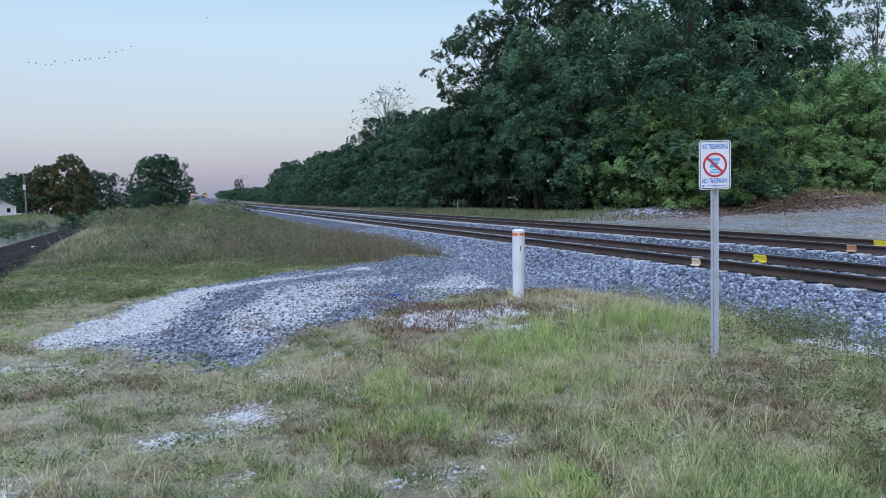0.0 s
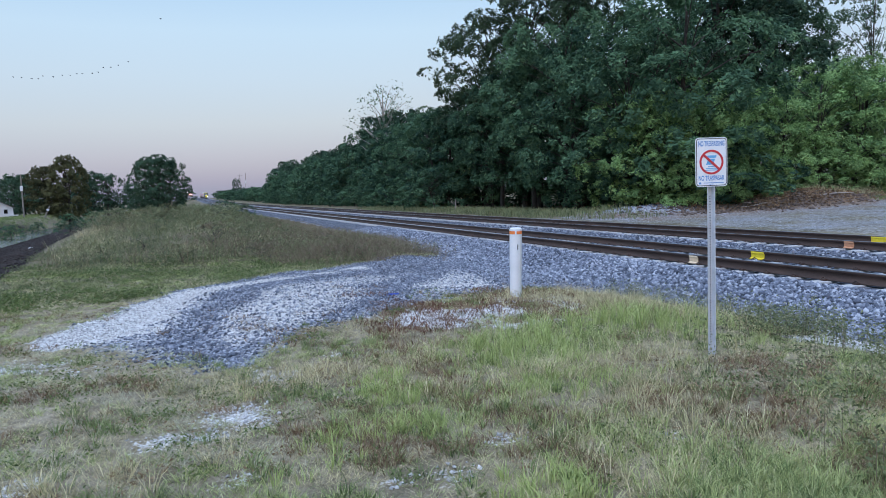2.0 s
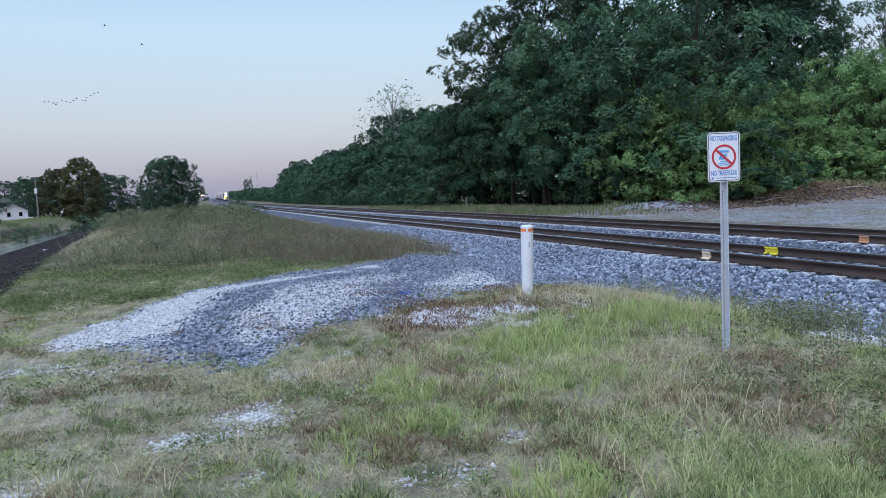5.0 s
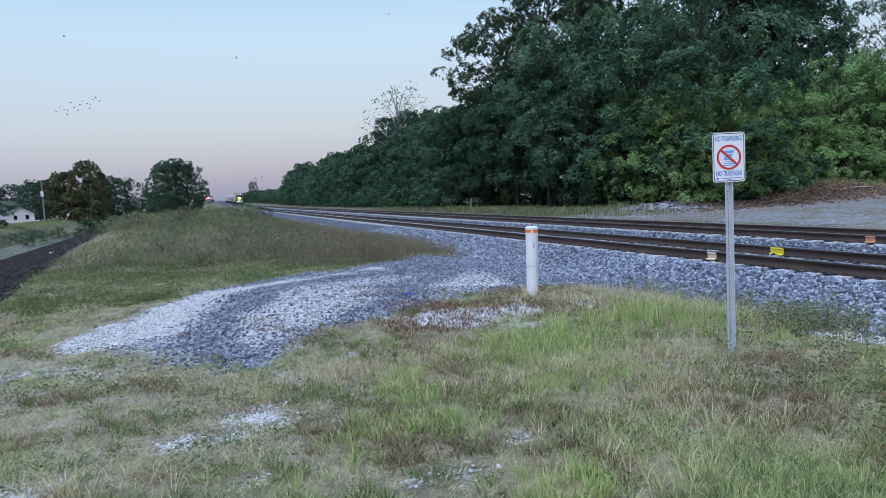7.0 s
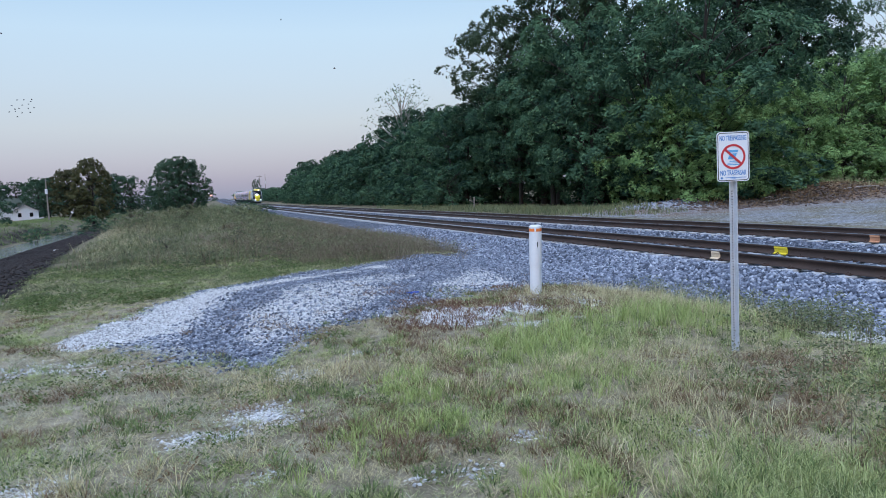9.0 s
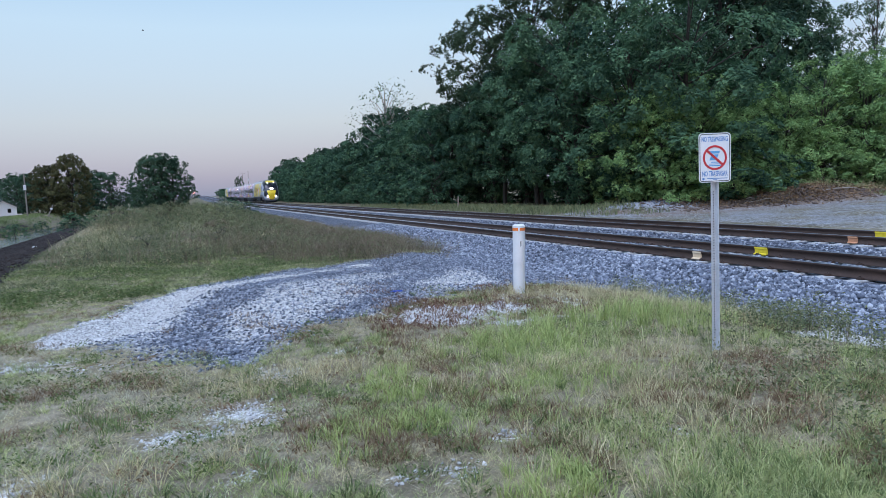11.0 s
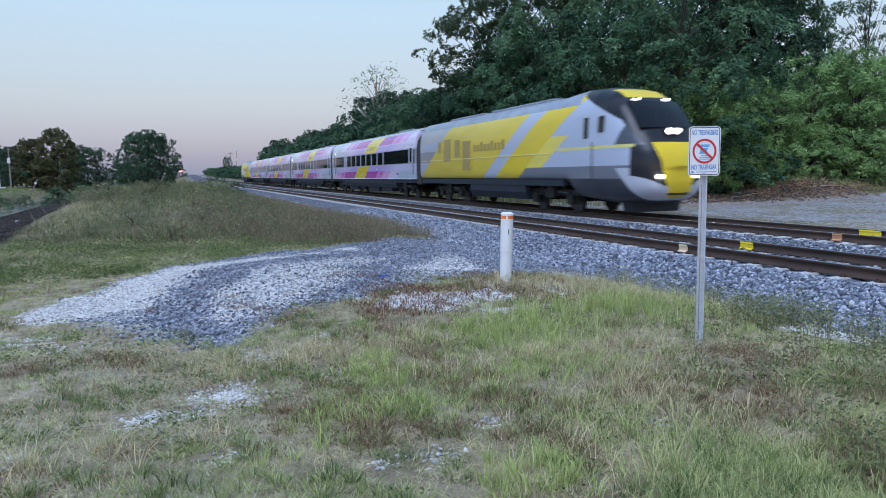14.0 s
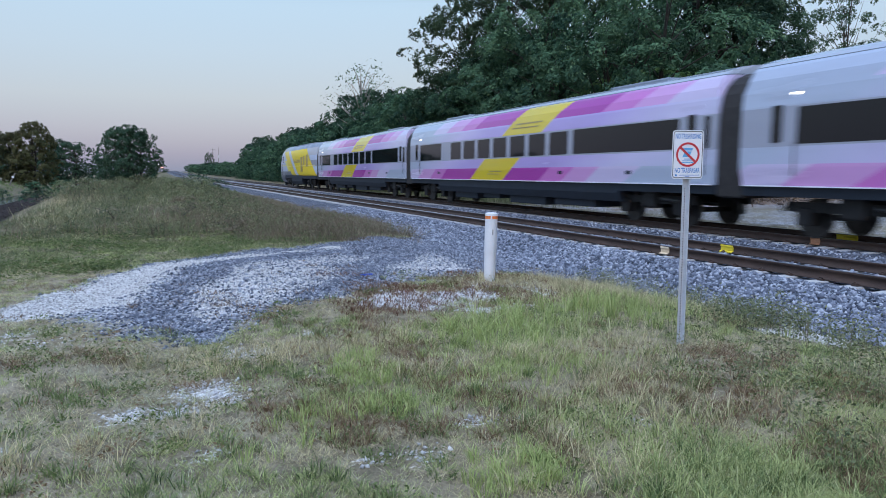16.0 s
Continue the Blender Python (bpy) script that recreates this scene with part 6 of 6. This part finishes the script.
    # lawn between the gravel and the bank
    x, y = tufts(r, 9000, -9, 5.5, 13, 26, lambda x, y: bare(x, y) * (0.35 + 0.65 * ease(value_noise(x, y, 1.1, 73), 0.35, 0.6)), 11, 0.09)
    blades("bank_lawn", "soft short green grass below the bank", WEED, x, y, r.uniform(0.04, 0.13, len(x)), r.uniform(0.010, 0.018, len(x)), 18, 0.9, short=True)
    # beyond the line and beyond the ditch
    x, y = tufts(r, 2600, 18.6, 24, 14, 80, lambda x, y: ease(y, 28, 36) * ease(x, 18.4, 19.2), 8, 0.15)
    blades("lineside_weeds", "low green weeds below the wood", WEED, x, y, r.uniform(0.15, 0.5, len(x)), np.full(len(x), 0.025), 8, 0.4)
    x, y = tufts(r, 4200, -26, -15.5, 45, 170, lambda x, y: ease(x, -15.6, -16.8) * (0.4 + 0.6 * (n2(x * .5, y * .5) > 0.5)), 7, 0.2)
    x = x - DRIFT * (y - 25)
    blades("ditch_grass", "rough green grass on the far ditch bank", GRASS_DARK, x, y, r.uniform(0.08, 0.30, len(x)), np.full(len(x), 0.05), 9, 0.4)
    # leafy weeds
    spots = []
    for k in range(110):
        px, py = r.uniform(3.4, 7.0), r.uniform(2.5, 7.2)
        if px / py > 0.85:
            spots.append((px, py, r.uniform(0.15, 0.5)))
    for k in range(70):
        spots.append((r.uniform(6.6, 7.6), r.uniform(5.6, 10.0), r.uniform(0.12, 0.34)))
    pts, stalk_x, stalk_y, stalk_h = [], [], [], []
    for px, py, h in spots:
        for s in range(r.integers(3, 7)):
            qx, qy, sh = px + r.normal(0, 0.07), py + r.normal(0, 0.07), h * r.uniform(0.6, 1.1)
            stalk_x.append(qx), stalk_y.append(qy), stalk_h.append(sh)
            m = int(10 + 30 * sh)
            f = r.uniform(0.2, 1.0, m)
            pts.append(np.stack([qx + r.normal(0, 0.035, m), qy + r.normal(0, 0.035, m), float(height(qx, qy)) + f * sh], -1))
    pts = np.concatenate(pts)
    v, f = leaf_cards(pts, 0.019, r, 0.025)
    tagged(new("leafy_weeds", np_mesh("leafy_weeds", v, f, WEED)), "small-leaved green weeds among the grass", "weeds", kind="stuff")
    blades("weed_stalks", "thin brown weed stalks among the grass", WEED_BROWN, np.array(stalk_x), np.array(stalk_y), np.array(stalk_h), np.full(len(stalk_x), 0.004), 10, 0.12)
    x, y = tufts(r, 1100, 2.0, 6.2, 7.6, 10.6, lambda x, y: ease(value_noise(x, y, 0.9, 71), 0.45, 0.6), 8, 0.06)
    blades("rusty_weeds", "low rusty brown weeds on the gravel", WEED_RUST, x, y, r.uniform(0.02, 0.09, len(x)), r.uniform(0.006, 0.014, len(x)), 11, 1.0)

    # low mats of leaves between the blades
    patch = lambda x, y: 0.55 * value_noise(x, y, 0.55, 91) + 0.45 * value_noise(x, y, 1.7, 92)
    x, y = tufts(r, 5200, -7.5, 6.6, 2.2, 13, lambda x, y: bare(x, y) * ease(patch(x, y), 0.47, 0.62), 30, 0.055)
    v, f = leaf_cards(np.stack([x, y, height(x, y) + 0.004 + 0.055 * r.random(len(x)) ** 1.4], -1), 0.015, r, 0.012)
    tagged(new("creeping_weeds", np_mesh("creeping_weeds", v, f, WEED_MAT)), "low mats of dark green creeping weeds in the turf", "weeds", kind="stuff")
    x, y = tufts(r, 3600, -7.5, 6.6, 2.2, 15, lambda x, y: (0.12 + bare(x, y)) * ease(value_noise(x, y, 0.7, 93), 0.54, 0.70), 24, 0.06)
    v, f = leaf_cards(np.stack([x, y, height(x, y) + 0.004 + 0.03 * r.random(len(x)) ** 1.4], -1), 0.014, r, 0.012)
    tagged(new("dead_weeds", np_mesh("dead_weeds", v, f, WEED_DEAD)), "patches of dead brown weeds in the turf", "weeds", kind="stuff")
    x, y = tufts(r, 4200, -9.5, 4.6, 12.6, 21, lambda x, y: bare(x, y) * (0.12 + ease(value_noise(x, y, 1.3, 94), 0.36, 0.58)), 20, 0.10)
    v, f = leaf_cards(np.stack([x, y, height(x, y) + 0.005 + 0.09 * r.random(len(x)) ** 1.4], -1), 0.026, r, 0.02)
    tagged(new("creeping_weeds", np_mesh("creeping_weeds", v, f, WEED_MAT)), "low green weeds in the turf below the bank", "weeds", kind="stuff")


WEED_MAT = leaf_material("creeping_green_weeds", (0.055, 0.085, 0.032), (0.18, 0.235, 0.085), (0.28, 0.31, 0.15), 0.8)
WEED_DEAD = leaf_material("dead_straw_brown_weeds", (0.12, 0.075, 0.045), (0.30, 0.20, 0.12), (0.45, 0.36, 0.23), 0.8)
WEED_RUST = leaf_material("rusty_low_weeds", (0.10, 0.045, 0.03), (0.20, 0.11, 0.075), (0.26, 0.18, 0.11), 0.8)
grow_grass()


def dress_heap():
    """Dead stalks, clods and tufts on the earth heap beyond the line."""
    r = np.random.default_rng(37)
    n = 9000
    x, y = r.normal(35.5, 4.2, n), r.normal(33.2, 1.7, n)
    keep = (x > 26) & (x < 44) & (value_noise(x, y, 1.2, 87) > 0.40)
    x, y = x[keep], y[keep]
    v, f = leaf_cards(np.stack([x, y, height(x, y) + 0.22 * r.random(len(x)) ** 1.6], -1), 0.10, r, 0.06, simple=True)
    tagged(new("heap_weeds", np_mesh("heap_weeds", v, f, WEED_DEAD)), "dead brown brush strewn over the earth heap", "weeds", kind="stuff")
    n = 2600
    x, y = r.normal(34.5, 4.5, n), r.normal(33.0, 1.8, n)
    chips("heap_clods", "brown clods of earth on the heap", EARTH, x, y, height(x, y) + 0.02, r.uniform(0.05, 0.16, n), 39)
    x, y = tufts(r, 900, 38, 50, 29, 36, lambda x, y: ease(value_noise(x, y, 1.8, 89) + 0.25 * ease(x, 39, 44), 0.4, 0.6), 12, 0.2)
    blades("lot_grass", "green grass at the back of the gravel lot", GRASS_DARK, x, y, r.uniform(0.10, 0.35, len(x)), np.full(len(x), 0.02), 41, 0.6, short=True)
    x, y = tufts(r, 500, 32, 43, 31.5, 36, lambda x, y: ease(value_noise(x, y, 1.3, 90), 0.5, 0.65), 14, 0.2)
    blades("heap_straw", "dry straw-coloured tufts on the earth heap", GRASS_DRY, x, y, r.uniform(0.2, 0.8, len(x)), np.full(len(x), 0.014), 43, 0.5, short=True)


EARTH = plain("brown_loose_earth", (0.07, 0.05, 0.04), (0.19, 0.145, 0.12), 6, 0.95, 0, 0.4)
dress_heap()


def build_litter():
    """Cut branches and boards on the earth heap beyond the line."""
    r = random.Random(12)
    for k in range(14):
        x, y = 31 + r.uniform(-1, 7), 32.3 + r.uniform(-1, 1)
        z = float(height(x, y)) + 0.04
        a = r.uniform(-0.5, 0.5)
        s = thing("cut_branch", pose(x, y, z, 0, 0, 0), "dead cut branch lying on the earth heap", "branch", "cut branches")
        L = r.uniform(0.8, 2.6)
        part("limb", rod([(0, 0, 0), (L * 0.5 * math.cos(a), L * 0.5 * math.sin(a), r.uniform(0.05, 0.2)), (L * math.cos(a), L * math.sin(a), r.uniform(0.0, 0.25))], 0.05, 7, taper=0.015), PALE_BARK if k % 3 == 0 else BARK, s)


build_litter()
post = thing("fence_post", pose(21.0, 53.6, float(height(21.0, 53.6)), 2, 1, 0), "weathered grey wooden post beside the line", "post")
part("post", rod([(0, 0, -0.3), (0, 0, 1.0)], 0.07, 8, taper=0.06), POLE_WOOD, post)
BLUE_SCRAP = plain("blue_plastic_scrap", (0.03, 0.07, 0.40), (0.05, 0.12, 0.55), 10, 0.4)
for sx, sy, sm, label in ((2.95, 10.3, BLUE_SCRAP, "crumpled blue plastic scrap on the gravel"), (-7.0, 38.0, PVC, "small white scrap lying on the dark soil"), (-9.5, 52.0, PVC, "small white scrap lying on the dark soil")):
    scrap = box(-0.07, 0.07, -0.05, 0.05, 0.0, 0.03, 0.008)
    for v in scrap.verts:
        v.co += Vector((0.015 * math.sin(v.co.y * 90), 0.012 * math.sin(v.co.x * 80), 0.015 * math.sin(v.co.x * 60 + v.co.y * 40)))
    ob = part("scrap", scrap, sm)
    ob.matrix_world = pose(sx, sy, float(height(sx, sy)) + 0.005, 6, 4, 30) @ Matrix.Scale(1.0 if sy < 20 else 1.3, 4)
    tagged(ob, label, "litter", "scraps of litter")
BIRD = plain("grey_bird_plumage", (0.10, 0.10, 0.11), (0.16, 0.16, 0.17), 8, 0.8)


def build_bird(x, y, z, span):
    b = thing("bird", pose(x, y, z), "dark bird in flight seen far off", "bird", "birds in the sky")
    k = span / 1.2
    body = rod([(-0.30 * k, 0, 0), (-0.18 * k, 0, 0.01), (0.0, 0, 0.0), (0.2 * k, 0, 0.0), (0.36 * k, 0, 0.02)], 0.075 * k, 8)
    for v in body.verts:
        f = 1 - min(1, abs(v.co.x) / (0.40 * k)) ** 2
        v.co.y, v.co.z = v.co.y * (0.2 + 0.8 * f), v.co.z * (0.2 + 0.8 * f)
    part("body", body, BIRD, b)
    wings = []
    for s in (-1, 1):
        bm = bmesh.new()
        top = [bm.verts.new((x0 * k, s * y0 * k, 0.012 * k)) for x0, y0 in ((-0.12, 0.03), (-0.16, 0.3), (-0.02, 0.62), (0.06, 0.6), (0.08, 0.3), (0.12, 0.03))]
        low = [bm.verts.new((v.co.x, v.co.y, -0.012 * k)) for v in top]
        bm.faces.new(top)
        bm.faces.new(low[::-1])
        for i in range(6):
            bm.faces.new((top[i], low[i], low[(i + 1) % 6], top[(i + 1) % 6]))
        bmesh.ops.recalc_face_normals(bm, faces=bm.faces)
        wings.append((part("wing", bm, BIRD, b), s))
    return b, wings


FLOCK = [(0, -44.7, 47.6, -14.8, 53.2), (1, -47.4, 45.3, -13.4, 50.4), (2, -48.3, 43.2, -15.0, 48.3), (3, -47.3, 41.5, -21.1, 44.6), (4, -46.0, 38.9, -27.4, 40.8), (6.5, -41.8, 34.5, -28.5, 38.4), (7.5, -45.0, 34.9, -32.2, 37.9), (8.5, -54.0, 34.4, -44.0, 36.9), (9, -57.3, 34.1, -49.9, 36.2), (11, -86, 33, -78, 36), (16, -170, 32, -160, 35)]
LONE = [(120, [(0, -45.8, 31.1), (3, -22.2, 28.6), (3.5, -18.0, 28.0), (4, -13.9, 27.3), (6.5, 4.1, 25.5), (7, 7.2, 25.0), (9, 22.6, 23.1), (16, 80, 22)]),
        (150, [(0, 6, 38), (6.5, -20.1, 34.9), (7, -22.1, 34.5), (7.5, -24.1, 34.2), (8, -26.8, 33.6), (8.5, -29.9, 34.0), (16, -90, 36)]),
        (140, [(0, 120, 40), (12, -16.0, 30.2), (12.5, -21.3, 28.5), (13, -26.7, 26.9), (16, -60, 26)])]
BIRDS = []
bird_rnd = random.Random(4)
for k in range(16):
    BIRDS.append((build_bird(-30, 260, 45, 1.15), k / 15 + bird_rnd.uniform(-0.02, 0.02), None))
for depth, path in LONE:
    BIRDS.append((build_bird(path[0][1], depth, path[0][2], 0.8), 0.0, (depth, path)))


# ---- what moves ----
def motions():
    def nose(t):
        s = 14.5 - t
        return 0.1 + 38.6 * s + (0.43 * s * s if s > 0 else 0.0)

    for car, back, turn in TRAIN:
        rows = []
        for k in range(33):
            y = nose(k / 2) + back
            tilt = math.degrees(2 * 1.15e-5 * max(0.0, y - 90)) if y < 650 else 0.0
            rows.append((k / 2, pose(FAR_TRACK, y, RAIL_TOP + float(climb(y)), -tilt if turn else tilt, 0, turn)))
        walk(car, rows)
    rnd = random.Random(9)
    for (bird, wings), f, lone in BIRDS:
        dz, dy = rnd.uniform(-0.5, 0.5), rnd.uniform(-3, 3)
        if lone:
            rows = [(t, pose(x, lone[0], z, 0, 0, 180 if x1 < 0 else 0)) for (t, x, z), x1 in zip(lone[1], [lone[1][-1][1]] * 99)]
        else:
            rows = []
            for t, lx, lz, rx, rz in FLOCK:
                late = min(1.0, max(0.0, (t - 5) / 3))
                sag = -1.6 * math.sin(math.pi * f) * (1 - late) + late * 2.2 * math.sin(f * 23)
                rows.append((t, pose(lx + (rx - lx) * f, 260 + dy, lz + (rz - lz) * f + sag + dz * late, 0, 0, 180)))
        walk(bird, rows)
        phase = rnd.choice((0, 1))
        for wing, s in wings:
            walk(wing, [(i * 0.2, pose(0, 0, 0, s * (28 if (i + phase) % 2 else -18), 0, 0)) for i in range(81)])


motions()
